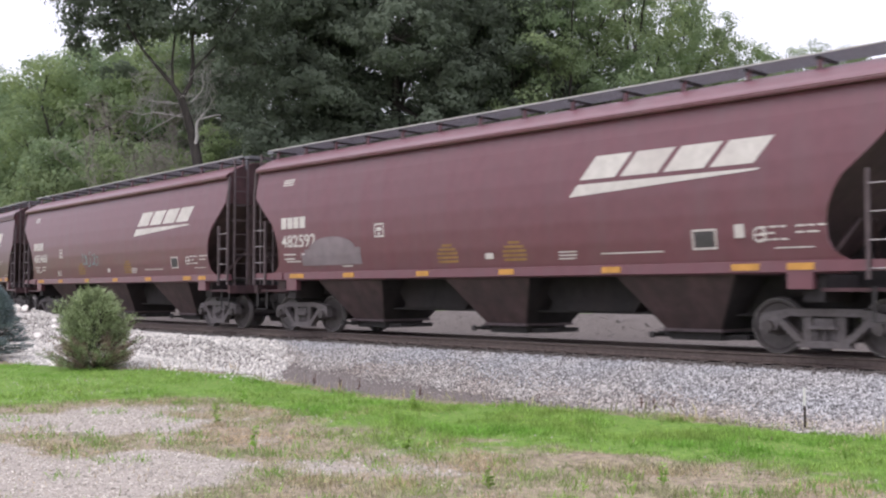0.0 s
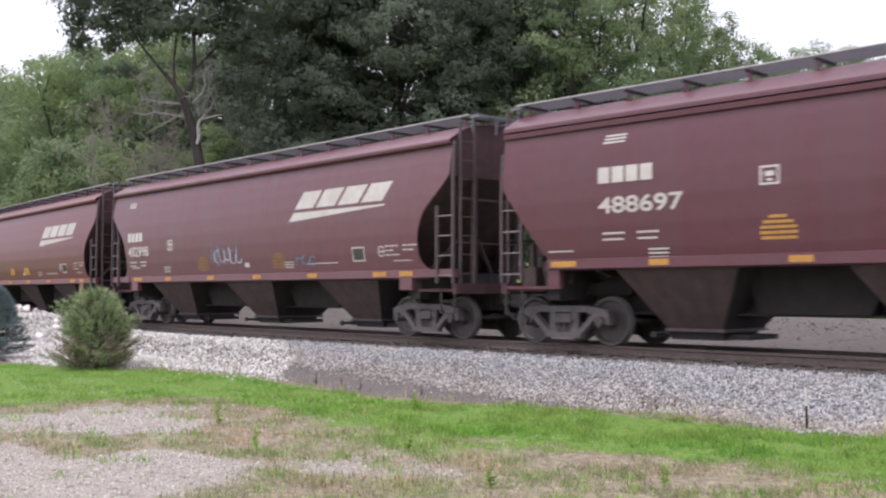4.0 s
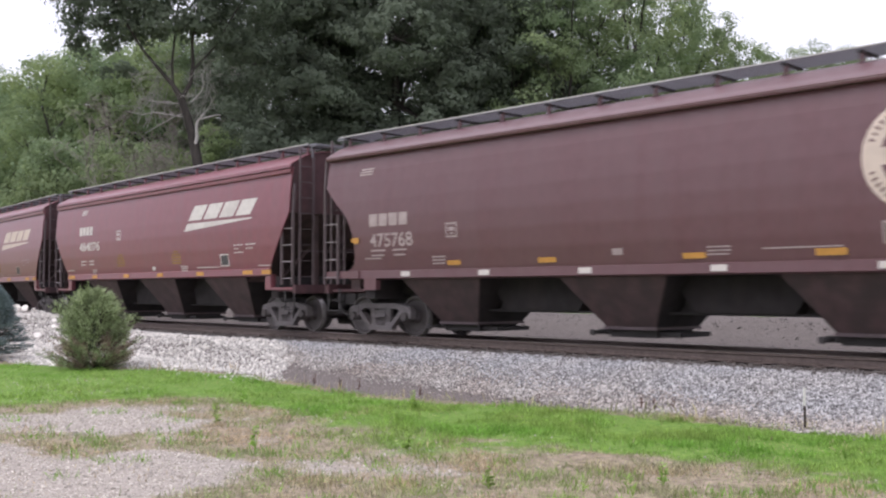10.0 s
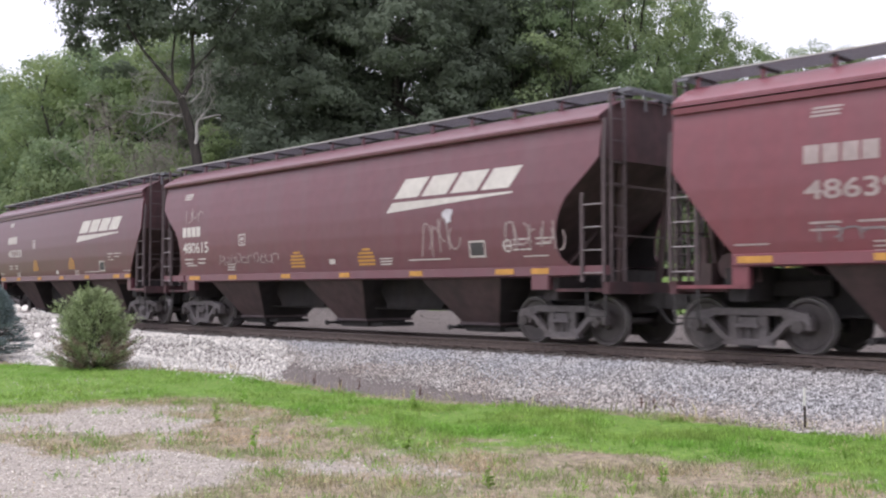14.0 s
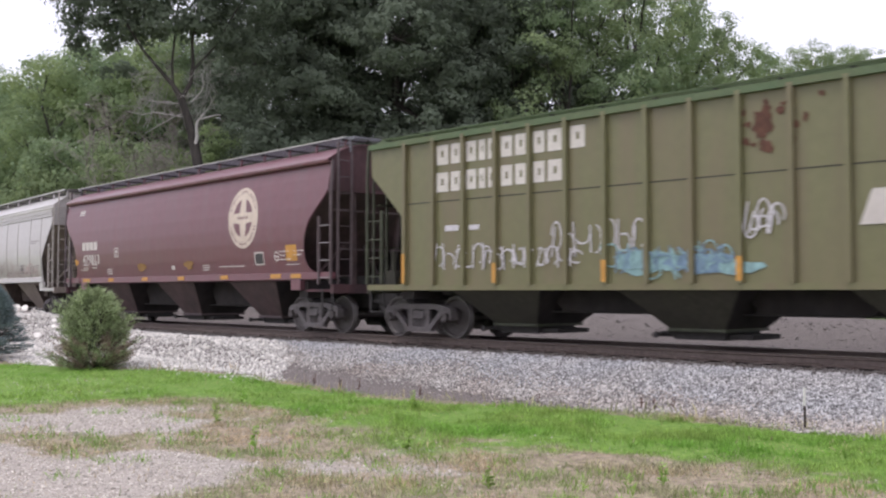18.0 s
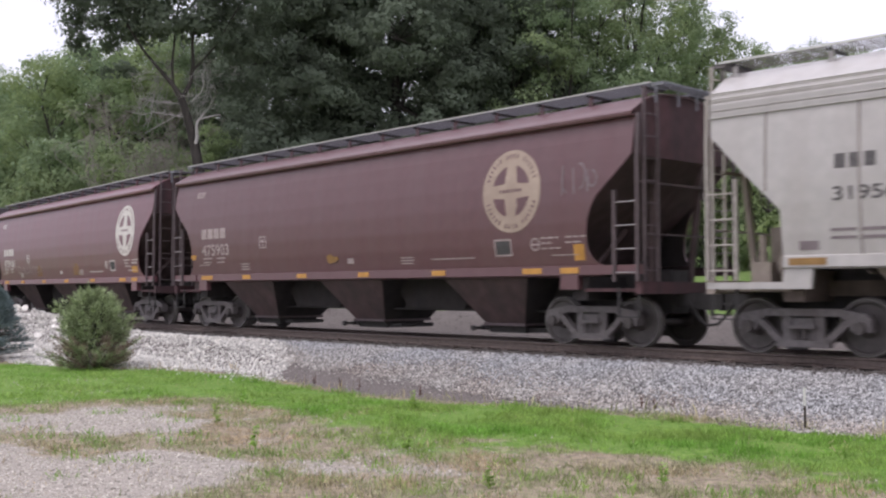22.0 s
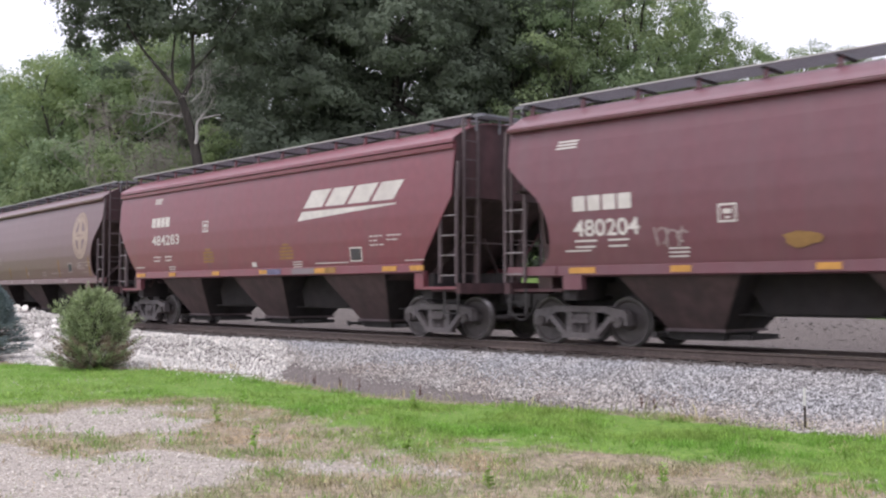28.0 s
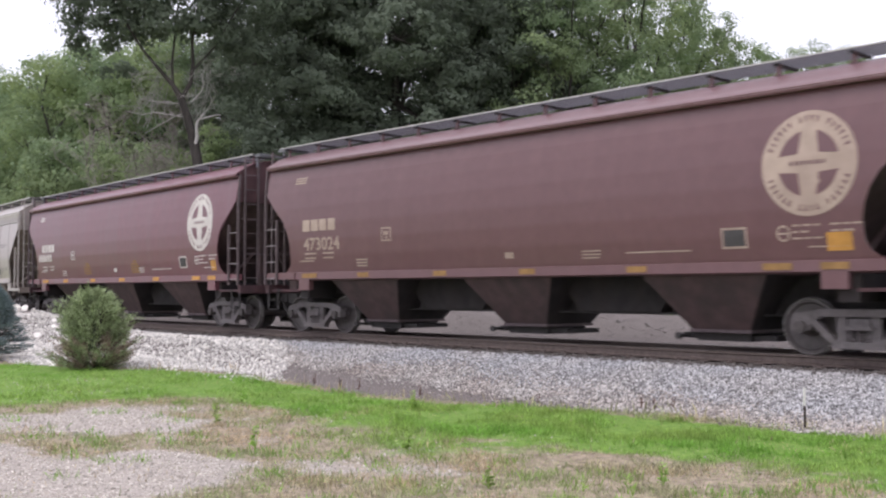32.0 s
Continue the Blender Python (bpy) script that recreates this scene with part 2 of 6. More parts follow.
# ---- mesh tools ----
class Shape:
    """Collects pieces of one mesh."""

    def __init__(self):
        self.v, self.f = [], []

    def add(self, verts, faces):
        o = len(self.v)
        self.v += [tuple(p) for p in verts]
        self.f += [tuple(i + o for i in face) for face in faces]
        return self

    def box(self, x0, x1, y0, y1, z0, z1):
        return self.add([(x0, y0, z0), (x1, y0, z0), (x1, y1, z0), (x0, y1, z0), (x0, y0, z1), (x1, y0, z1), (x1, y1, z1), (x0, y1, z1)],
                        [(0, 3, 2, 1), (4, 5, 6, 7), (0, 1, 5, 4), (1, 2, 6, 5), (2, 3, 7, 6), (3, 0, 4, 7)])

    def beam(self, a, b, w, h, up=(0, 0, 1)):
        """A bar of section w x h from a to b."""
        a, b = Vector(a), Vector(b)
        d = (b - a).normalized()
        s = d.cross(Vector(up))
        s = s.normalized() if s.length > 1e-4 else Vector((0, 1, 0))
        t = s.cross(d).normalized()
        s, t = s * (w / 2), t * (h / 2)
        return self.add([a - s - t, a + s - t, a + s + t, a - s + t, b - s - t, b + s - t, b + s + t, b - s + t],
                        [(0, 3, 2, 1), (4, 5, 6, 7), (0, 1, 5, 4), (1, 2, 6, 5), (2, 3, 7, 6), (3, 0, 4, 7)])

    def tube(self, a, b, r, r2=None, n=8):
        a, b = Vector(a), Vector(b)
        r2 = r if r2 is None else r2
        d = (b - a).normalized()
        s = d.cross(Vector((0, 0, 1)))
        s = s.normalized() if s.length > 1e-4 else Vector((1, 0, 0))
        t = d.cross(s)
        ring = [(math.cos(k * math.tau / n), math.sin(k * math.tau / n)) for k in range(n)]
        v = [a + s * c * r + t * q * r for c, q in ring] + [b + s * c * r2 + t * q * r2 for c, q in ring]
        f = [(k, (k + 1) % n, n + (k + 1) % n, n + k) for k in range(n)]
        return self.add(v, f + [tuple(range(n - 1, -1, -1)), tuple(range(n, 2 * n))])

    def prism(self, outline, y0, y1):
        """An outline in x and z, thick from y0 to y1."""
        n = len(outline)
        v = [(x, y0, z) for x, z in outline] + [(x, y1, z) for x, z in outline]
        f = [(k, (k + 1) % n, n + (k + 1) % n, n + k) for k in range(n)]
        return self.add(v, f + [tuple(range(n - 1, -1, -1)), tuple(range(n, 2 * n))])

    def lathe(self, profile, n=28):
        """Rows of (y, radius) turned about the y axis."""
        v = [(r * math.cos(k * math.tau / n), y, r * math.sin(k * math.tau / n)) for y, r in profile for k in range(n)]
        f = [(i * n + k, i * n + (k + 1) % n, (i + 1) * n + (k + 1) % n, (i + 1) * n + k) for i in range(len(profile) - 1) for k in range(n)]
        return self.add(v, f)

    def sheet(self, rows, thick=(0, 0, 0)):
        """A grid of points; with a thickness it gets a back and rims."""
        h, w = len(rows), len(rows[0])
        o = [tuple(p) for r in rows for p in r]
        f = [(i * w + j, i * w + j + 1, (i + 1) * w + j + 1, (i + 1) * w + j) for i in range(h - 1) for j in range(w - 1)]
        if not any(thick):
            return self.add(o, f)
        n = h * w
        back = [(x + thick[0], y + thick[1], z + thick[2]) for x, y, z in o]
        rim = list(range(w)) + [i * w + w - 1 for i in range(1, h)] + [(h - 1) * w + j for j in range(w - 2, -1, -1)] + [i * w for i in range(h - 2, 0, -1)]
        sides = [(a, b, b + n, a + n) for a, b in zip(rim, rim[1:] + rim[:1])]
        return self.add(o + back, f + [tuple(i + n for i in reversed(q)) for q in f] + sides)

    def mesh(self, name, mat=None, smooth=False):
        me = bpy.data.meshes.new(name)
        me.from_pydata(self.v, [], self.f)
        me.update()
        fix = bmesh.new()
        fix.from_mesh(me)
        bmesh.ops.recalc_face_normals(fix, faces=fix.faces)
        fix.to_mesh(me)
        fix.free()
        if smooth:
            me.polygons.foreach_set("use_smooth", [True] * len(me.polygons))
            me.set_sharp_from_angle(angle=radians(35))
        me.materials.append(MATS[mat] if mat else None)
        return me


def put(name, mesh, parent=None, m=None, mat=None, label=""):
    """Links a mesh as one object, under a parent if there is one."""
    ob = new(name, mesh)
    ob.parent = parent
    if m is not None:
        ob.matrix_basis = m
    if mat:
        ob.material_slots[0].link = "OBJECT"
        ob.material_slots[0].material = MATS[mat]
    if label:
        tagged(ob, label)
    return ob


def soup(name, verts, faces, mat):
    me = bpy.data.meshes.new(name)
    me.vertices.add(len(verts))
    me.vertices.foreach_set("co", np.ascontiguousarray(verts, dtype=np.float32).ravel())
    k = faces.shape[1]
    me.loops.add(faces.size)
    me.loops.foreach_set("vertex_index", np.ascontiguousarray(faces, dtype=np.int32).ravel())
    me.polygons.add(len(faces))
    me.polygons.foreach_set("loop_start", np.arange(0, faces.size, k, dtype=np.int32))
    me.update(calc_edges=True)
    for one in (mat if isinstance(mat, (list, tuple)) else [mat]):
        me.materials.append(MATS[one])
    return me


def scatter(name, templates, faces, where, turn, size, mat):
    """Many copies of a small shape in one mesh: where (n,3), turn (n,3,3), size (n,)."""
    n = len(where)
    pick = np.random.randint(0, len(templates), n)
    t = np.asarray(templates)[pick]
    v = np.einsum("nij,nkj->nki", turn, t) * size.reshape(n, 1, -1) + where[:, None, :]
    k = t.shape[1]
    f = (faces[None] + (np.arange(n) * k)[:, None, None]).reshape(-1, faces.shape[1])
    return soup(name, v.reshape(-1, 3), f, mat)


def turns(n, tilt=math.pi):
    """n random turns, leaning at most tilt from upright."""
    a, b, c = np.random.rand(n) * math.tau, (np.random.rand(n) - 0.5) * 2 * tilt, np.random.rand(n) * math.tau

    def rot(ang, i, j):
        m = np.zeros((n, 3, 3))
        m[:] = np.eye(3)
        m[:, i, i] = m[:, j, j] = np.cos(ang)
        m[:, i, j], m[:, j, i] = -np.sin(ang), np.sin(ang)
        return m
    return rot(a, 0, 1) @ rot(b, 1, 2) @ rot(c, 0, 1)


# ---- the ground ----
def smooth_step(x, a, b):
    t = np.clip((x - a) / (b - a), 0, 1)
    return t * t * (3 - 2 * t)


def wave(x, y, s, seed=0.0):
    """A soft cheap relief, about -1 to 1."""
    return (np.sin(x * s + 1.3 * np.sin(y * s * 0.7 + seed) + seed) + np.sin(y * s * 1.3 + 1.7 * np.sin(x * s * 0.6 + 2 * seed))) / 2


def patchy(x, y, size, seed):
    """Uneven blotches about size metres wide, 0 to 1, at two scales."""
    grid = np.random.RandomState(seed).rand(97, 89)
    out = 0
    for s, much in ((size, 0.65), (size / 2.7, 0.35)):
        p, q = x / s + 500.3, y / s + 500.7
        i, j = np.floor(p).astype(int), np.floor(q).astype(int)
        a, b = p - i, q - j
        a, b = a * a * (3 - 2 * a), b * b * (3 - 2 * b)
        g = [[grid[(i + m) % 97, (j + n) % 89] for n in (0, 1)] for m in (0, 1)]
        out = out + much * ((g[0][0] * (1 - b) + g[0][1] * b) * (1 - a) + (g[1][0] * (1 - b) + g[1][1] * b) * a)
    return out


def ground_height(x, y):
    u, lat = lat_of(x, y)
    near = -0.72 + 0.05 * wave(x, y, 0.5) + 0.025 * wave(x, y, 1.7, 2.0)
    # ballast shoulder on the camera's side, dropping from the tie ends
    z = np.where(lat < 0, -0.24 + (near + 0.24) * smooth_step(-lat, 1.9, 4.3), -0.24)
    # the rock bank beside the track further back
    bank = smooth_step(-u, 16.0, 23) * smooth_step(lat, -7.0, -3.6) * smooth_step(-lat, 1.6, 2.6)
    rise = smooth_step(-u, 26, 40)
    z = z + bank * (0.12 + 0.75 * rise + 0.075 * np.sin(3.4 * lat + 1.5 * wave(x, y, 0.8)))
    # beyond the track: a gravel berm, then a slope of grass up to the wood
    berm = 0.62 * smooth_step(lat, 3.2, 6.2) + 0.04 * wave(x, y, 2.1) * smooth_step(lat, 3.5, 5)
    slope = 1.3 * smooth_step(lat, 8, 22) + 0.05 * np.clip(lat - 22, 0, 40) + 0.16 * np.clip(lat - 62, 0, 130)
    return z + np.where(lat > 0, berm + slope, 0)


def lush_edge(u):
    """Where the stones end and the grass begins."""
    return np.interp(u, [-40, -25, -20.5, -19, -17.2, -15.8, -14.1, -12.9, -11.5, -10.8, -9.9, -8, -6.4, -4.6], [-9.5, -7.0, -6.0, -5.3, -4.75, -4.8, -5.05, -5.1, -5.1, -4.95, -4.8, -4.75, -4.6, -4.5])


def lush(x, y):
    """How thick the green grass stands, 0 to 1."""
    u, lat = lat_of(x, y)
    jag = 0.35 * wave(x, y, 1.3) + 0.2 * wave(x, y, 3.1, 1.0)
    low = np.interp(u, [-30, -16, -15.3, -14.9, -14.5, -14.0, -12.5, -11.2, -9.7, -8.3, -7.1, -5.95, -4.9, -3.8], [-16, -12.8, -10.8, -8.9, -7.6, -7.3, -7.7, -8.2, -8.6, -8.7, -8.6, -8.15, -7.6, -7.2])
    inner = np.clip((lat - low) / 1.6, 0, 1)
    worn = smooth_step(patchy(x, y, 0.9, 5) + 0.5 * inner, 0.36, 0.62)
    return smooth_step(lush_edge(u) - lat + jag * 0.5, 0.0, 0.35) * smooth_step(lat - low + jag * 1.3, -0.8, 0.6) * worn


def drive(x, y):
    """How bare the gravel of the drive lies, 0 to 1."""
    jag = 0.3 * wave(x, y, 1.9, 4.0) + 0.15 * wave(x, y, 4.3, 2.0)
    out = np.zeros_like(x)
    for cx, cy, a, b, turn, much in ((-13.7, -10.9, 3.0, 1.15, 0.66, 1.15), (-13.6, -8.75, 1.1, 0.3, 0.77, 0.6), (-9.9, -12.6, 3.0, 1.85, 0.77, 1), (-6.35, -11.35, 0.9, 0.3, 0.77, 0.6), (-9.0, -17.0, 9.0, 3.2, 0.4, 1)):
        c, s = math.cos(turn), math.sin(turn)
        p, q = (x - cx) * c + (y - cy) * s, -(x - cx) * s + (y - cy) * c
        out = np.maximum(out, much * smooth_step(1.0 - np.hypot(p / a, q / b) + jag * 0.8 + 1.1 * (patchy(x, y, 0.8, 9) - 0.5), -0.3, 0.4))
    return out


def stone_free(x, y):
    u, lat = lat_of(x, y)
    return smooth_step(lush_edge(u) - lat, -0.2, 0.1)


def build_ground():
    us = np.concatenate([np.array([-2500, -1200, -700, -450, -300, -220, -160]), np.arange(-120, -60, 3), np.arange(-60, -28, 0.6), np.arange(-28, 4, 0.25), np.arange(4, 12, 1), np.arange(12, 60, 4), np.array([90, 150, 250, 400, 700, 1400, 2500])]).astype(float)
    ls = np.concatenate([np.array([-2500, -1200, -600, -300, -120, -60, -35, -24]), np.arange(-20, -15, 0.5), np.arange(-15, -3.5, 0.2), np.arange(-3.5, 9, 0.4), np.arange(9, 40, 2), np.array([50, 70, 100, 160, 300, 600, 1200, 2500])]).astype(float)
    U, Lt = np.meshgrid(us, ls, indexing="ij")
    X, Y = at_np(U, np.minimum(Lt, 250.0))
    # far away the sheet is laid out square, so that it never folds over the curve's centre
    far = Lt > 250
    X2, Y2 = at_np(U, np.full_like(Lt, 250.0))
    Y = np.where(far, Y2 + (Lt - 250), Y)
    X = np.where(far, X2 * (1 + (Lt - 250) / 800), X)
    Z = ground_height(X, Y)
    h, w = U.shape
    idx = np.arange(h * w).reshape(h, w)
    f = np.stack([idx[:-1, :-1], idx[1:, :-1], idx[1:, 1:], idx[:-1, 1:]], -1).reshape(-1, 4)
    me = soup("ground", np.stack([X, Y, Z], -1).reshape(-1, 3), f, "soil")
    me.polygons.foreach_set("use_smooth", [True] * len(me.polygons))
    near = (np.abs(X) < 60) & (Y > -30) & (Y < 40)
    cover = np.zeros((h * w, 4), dtype=np.float32)
    cover[:, 0] = np.where(near, lush(X, Y), 0.7 * (Lt < -8)).ravel()
    cover[:, 1] = np.where(near, drive(X, Y), 0).ravel()
    cover[:, 2] = smooth_step(Lt, 7.0, 9.0).ravel()
    cover[:, 3] = np.where(near, stone_free(X, Y), 1.0 * (Lt < -8)).ravel()
    at_layer = me.attributes.new("cover", "FLOAT_COLOR", "POINT")
    at_layer.data.foreach_set("color", cover.ravel())
    tagged(put("ground", me), "uneven ground of soil, worn gravel drive and grass", "ground", kind="structure")


def soil_material():
    """Soil and short turf by the drive, tan gravel on the berm, turf on the slope behind."""
    m = bpy.data.materials.new("soil")
    m.use_nodes = True
    MATS["soil"] = m
    n, l = m.node_tree.nodes, m.node_tree.links
    b = n["Principled BSDF"]
    b.inputs["Roughness"].default_value, b.inputs["Specular IOR Level"].default_value = 0.95, 0.15
    geo = n.new("ShaderNodeNewGeometry")

    def tex(scale, detail=5):
        t = n.new("ShaderNodeTexNoise")
        t.inputs["Scale"].default_value, t.inputs["Detail"].default_value = scale, detail
        l.new(geo.outputs["Position"], t.inputs["Vector"])
        return t.outputs["Fac"]

    def rng(src, a, c, lo=0.0, hi=1.0):
        r = n.new("ShaderNodeMapRange")
        r.inputs[1].default_value, r.inputs[2].default_value, r.inputs[3].default_value, r.inputs[4].default_value = a, c, lo, hi
        l.new(src, r.inputs[0])
        return r.outputs[0]

    def blend(fac, a, c):
        x = n.new("ShaderNodeMixRGB")
        for sock, val in ((x.inputs[1], a), (x.inputs[2], c)):
            if isinstance(val, tuple):
                sock.default_value = (*val, 1)
            else:
                l.new(val, sock)
        l.new(fac, x.inputs[0])
        return x.outputs[0]
    speck = rng(tex(42, 7), 0.34, 0.66)
    drive = blend(speck, (0.20, 0.172, 0.15), (0.44, 0.398, 0.355))
    dry = blend(rng(tex(11, 7), 0.33, 0.67), (0.16, 0.128, 0.096), (0.365, 0.30, 0.225))
    turf = blend(rng(tex(9), 0.35, 0.65), (0.085, 0.165, 0.028), (0.17, 0.26, 0.06))
    # what grows where: grass, bare gravel, the slope behind, beyond the stones
    att = n.new("ShaderNodeAttribute")
    att.attribute_name = "cover"
    sep = n.new("ShaderNodeSeparateColor")
    l.new(att.outputs["Color"], sep.inputs[0])

    def ragged(src, scale, much):
        q = n.new("ShaderNodeMath")
        q.operation = "ADD"
        l.new(src, q.inputs[0])
        l.new(rng(tex(scale, 4), 0.25, 0.75, -much, much), q.inputs[1])
        return rng(q.outputs[0], 0.3, 0.7)
    base = blend(ragged(att.outputs["Alpha"], 3, 0.3), blend(speck, (0.085, 0.073, 0.069), (0.205, 0.178, 0.168)), dry)
    near = blend(ragged(sep.outputs[1], 4, 0.35), base, drive)
    front = blend(ragged(sep.outputs[0], 4, 0.35), near, turf)
    meadow = blend(rng(tex(5), 0.35, 0.65), (0.075, 0.13, 0.03), (0.15, 0.21, 0.065))
    full = blend(ragged(sep.outputs[2], 2, 0.3), front, meadow)
    l.new(full, b.inputs["Base Color"])
    bn = n.new("ShaderNodeBump")
    bn.inputs["Strength"].default_value, bn.inputs["Distance"].default_value = 0.7, 0.03
    l.new(tex(26, 6), bn.inputs["Height"])
    l.new(bn.outputs[0], b.inputs["Normal"])


soil_material()
build_ground()


# ---- the track ----
def build_track():
    track = tagged(new("railway_track"), "single railway track of worn steel rails on dark wooden ties", "railway track")
    us = [-520 + 10 * k for k in range(43)] + [-92 + 2 * k for k in range(60)] + [30 + 10 * k for k in range(47)]
    for side in (-1, 1):
        g = Shape()
        prof = [(-0.07, -0.172), (0.07, -0.172), (0.07, -0.155), (0.012, -0.13), (0.012, -0.05), (0.036, -0.038), (0.036, -0.006), (0.03, 0.0), (-0.03, 0.0), (-0.036, -0.006), (-0.036, -0.038), (-0.012, -0.05), (-0.012, -0.13), (-0.07, -0.155)]
        g.sheet([[at(u, side * 0.7535 + y, z) for y, z in prof + prof[:1]] for u in us])
        put("rail", g.mesh("rail", "rail_steel"), track)
        g = Shape()
        g.sheet([[at(u, side * 0.7535 + y, 0.0012) for y in (-0.028, 0.028)] for u in us])
        put("rail_head", g.mesh("rail_head", "rail_head"), track, label="polished running surface of the rail")
    tie = Shape().box(-0.115, 0.115, -1.3, 1.3, -0.36, -0.185).mesh("tie", "tie_wood")
    plate = Shape().box(-0.09, 0.09, -0.17, 0.17, -0.187, -0.168)
    for q in (-0.11, 0.11):
        plate.box(-0.02, 0.02, q - 0.02, q + 0.02, -0.17, -0.14)
    plate = plate.mesh("tie_plate", "rail_steel")
    for k in range(150):
        u = 8 - k * 0.52
        x, y, a = along(u)
        m = Matrix.Translation((x, y, random.uniform(-0.012, 0.008))) @ Matrix.Rotation(a + random.uniform(-0.015, 0.015), 4, "Z")
        t = put("tie", tie, track, m)
        for s in (-1, 1):
            put("tie_plate", plate, t, Matrix.Translation((0, s * 0.7535, 0)))
    bed = Shape()
    bed.sheet([[at(u, q, z) for q, z in ((-2.3, -0.42), (-1.75, -0.215), (-1.2, -0.20), (1.2, -0.20), (1.75, -0.215), (2.4, -0.42))] for u in us])
    tagged(put("track_bed", bed.mesh("track_bed", "ballast_bed")), "dark oil-stained ballast bed under the track", "track bed", kind="structure")


def stones(k=8, flat=0.7):
    """Rough angular stones: eight uneven faces each."""
    v = np.array([[1, 0, 0], [0, 1, 0], [-1, 0, 0], [0, -1, 0], [0, 0, 1], [0, 0, -1]], dtype=float)
    f = np.array([[0, 1, 4], [1, 2, 4], [2, 3, 4], [3, 0, 4], [1, 0, 5], [2, 1, 5], [3, 2, 5], [0, 3, 5]])
    out = []
    for _ in range(k):
        s = (v + np.random.uniform(-0.32, 0.32, v.shape)) * 1.15 * np.array([1, np.random.uniform(0.6, 0.95), flat * np.random.uniform(0.8, 1.2)])
        out.append(s)
    return out, f


def build_stones():
    tmpl, f = stones()
    # crushed stone of the shoulder, finer and sandier towards its foot
    n = 125000
    u = -4 - 18 * np.random.rand(n) ** 1.25
    lat = -1.5 - 3.6 * np.random.rand(n) ** 0.95
    toe = np.interp(u, [-20, -16, -13, -11, -9, -7, -5], [-3.3, -3.5, -3.75, -3.9, -4.15, -4.5, -4.65]) + 0.12 * wave(u, lat, 2.3)
    keep = (lat > toe - 0.13 * np.random.randn(n)) & (lat < -1.62 + 0.1 * np.random.randn(n)) & ~(u < -20.5 + 1.35 * (-1.9 - lat) + 0.5 * np.random.randn(n))
    u, lat, toe = u[keep], lat[keep], toe[keep]
    x, y = at_np(u, lat)
    z = ground_height(x, y)
    z = np.where(lat > -2.3, np.interp(lat, [-2.3, -1.75, -1.2], [-0.42, -0.215, -0.20]), z)
    z = np.maximum(z, ground_height(x, y))
    s = 0.0125 + 0.019 * np.random.rand(len(u)) ** 2
    sandy = lat < toe + 0.75 + 0.3 * wave(x, y, 1.1, 3.0) + 0.22 * np.random.randn(len(u))
    for name, pick, mat, size, label in (("ballast", ~sandy, "ballast_stone", 1.0, "loose grey crushed stone along the track's shoulder"), ("foot_gravel", sandy, "foot_stone", 0.92, "pale sandy crushed stone at the foot of the shoulder")):
        p = np.stack([x, y, z + s * 0.3], 1)[pick]
        tagged(put(name, scatter(name, tmpl, f, p, turns(len(p)), s[pick] * size, mat)), label, "ballast", kind="stuff")
    # oily stone between and beside the ties
    n = 9000
    u, lat = -4 - 46 * np.random.rand(n) ** 1.4, np.random.uniform(-1.75, 1.6, n)
    keep = np.abs(np.abs(lat) - 0.7535) > 0.12
    u, lat = u[keep], lat[keep]
    x, y = at_np(u, lat)
    s = 0.024 + 0.022 * np.random.rand(len(u))
    tagged(put("dark_ballast", scatter("dark_ballast", tmpl, f, np.stack([x, y, np.full(len(u), -0.2)], 1), turns(len(u)), s, "ballast_bed")), "dark oily crushed stone between the ties", "ballast", kind="stuff")
    # pale riprap on the bank
    n = 60000
    u = -16.0 - 20 * np.random.rand(n) ** 1.1
    lat = -1.9 - 5.0 * np.random.rand(n)
    low = -7.0 + 2.4 * smooth_step(u, -25, -17)
    keep = (lat > low + 0.4 * np.random.randn(n)) & (u < -20.0 + 1.35 * (-1.9 - lat) - 0.6 * wave(lat, u, 2.0) - 0.5 * np.random.rand(n))
    u, lat = u[keep], lat[keep]
    x, y = at_np(u, lat)
    z = ground_height(x, y)
    s = 0.013 + 0.04 * np.random.rand(len(u)) ** 5
    tagged(put("riprap", scatter("riprap", tmpl, f, np.stack([x, y, z + s * 0.35], 1), turns(len(u)), s, "white_rock")), "pale broken limestone heaped beside the track", "rocks", kind="stuff")
    # gravel on the berm behind the track
    flat_tmpl, f = stones(6, 0.18)
    n = 20000
    u, lat = -2 - 60 * np.random.rand(n), 1.7 + 7.0 * np.random.rand(n)
    x, y = at_np(u, lat)
    z = ground_height(x, y)
    s = 0.018 + 0.05 * np.random.rand(n) ** 5
    tagged(put("berm_gravel", scatter("berm_gravel", flat_tmpl, f, np.stack([x, y, z], 1), turns(n, 0.3), s, "tan_gravel")), "tan gravel and small stones on the berm behind the track", "gravel", kind="stuff")


build_track()
build_stones()


# ---- covered hopper cars: x is forward, -y faces the camera, z = 0 is the rail ----
def interp(rows, x):
    for (a, p), (b, q) in zip(rows, rows[1:]):
        if a <= x <= b:
            return p + (q - p) * (x - a) / (b - a)
    return rows[0][1] if x < rows[0][0] else rows[-1][1]


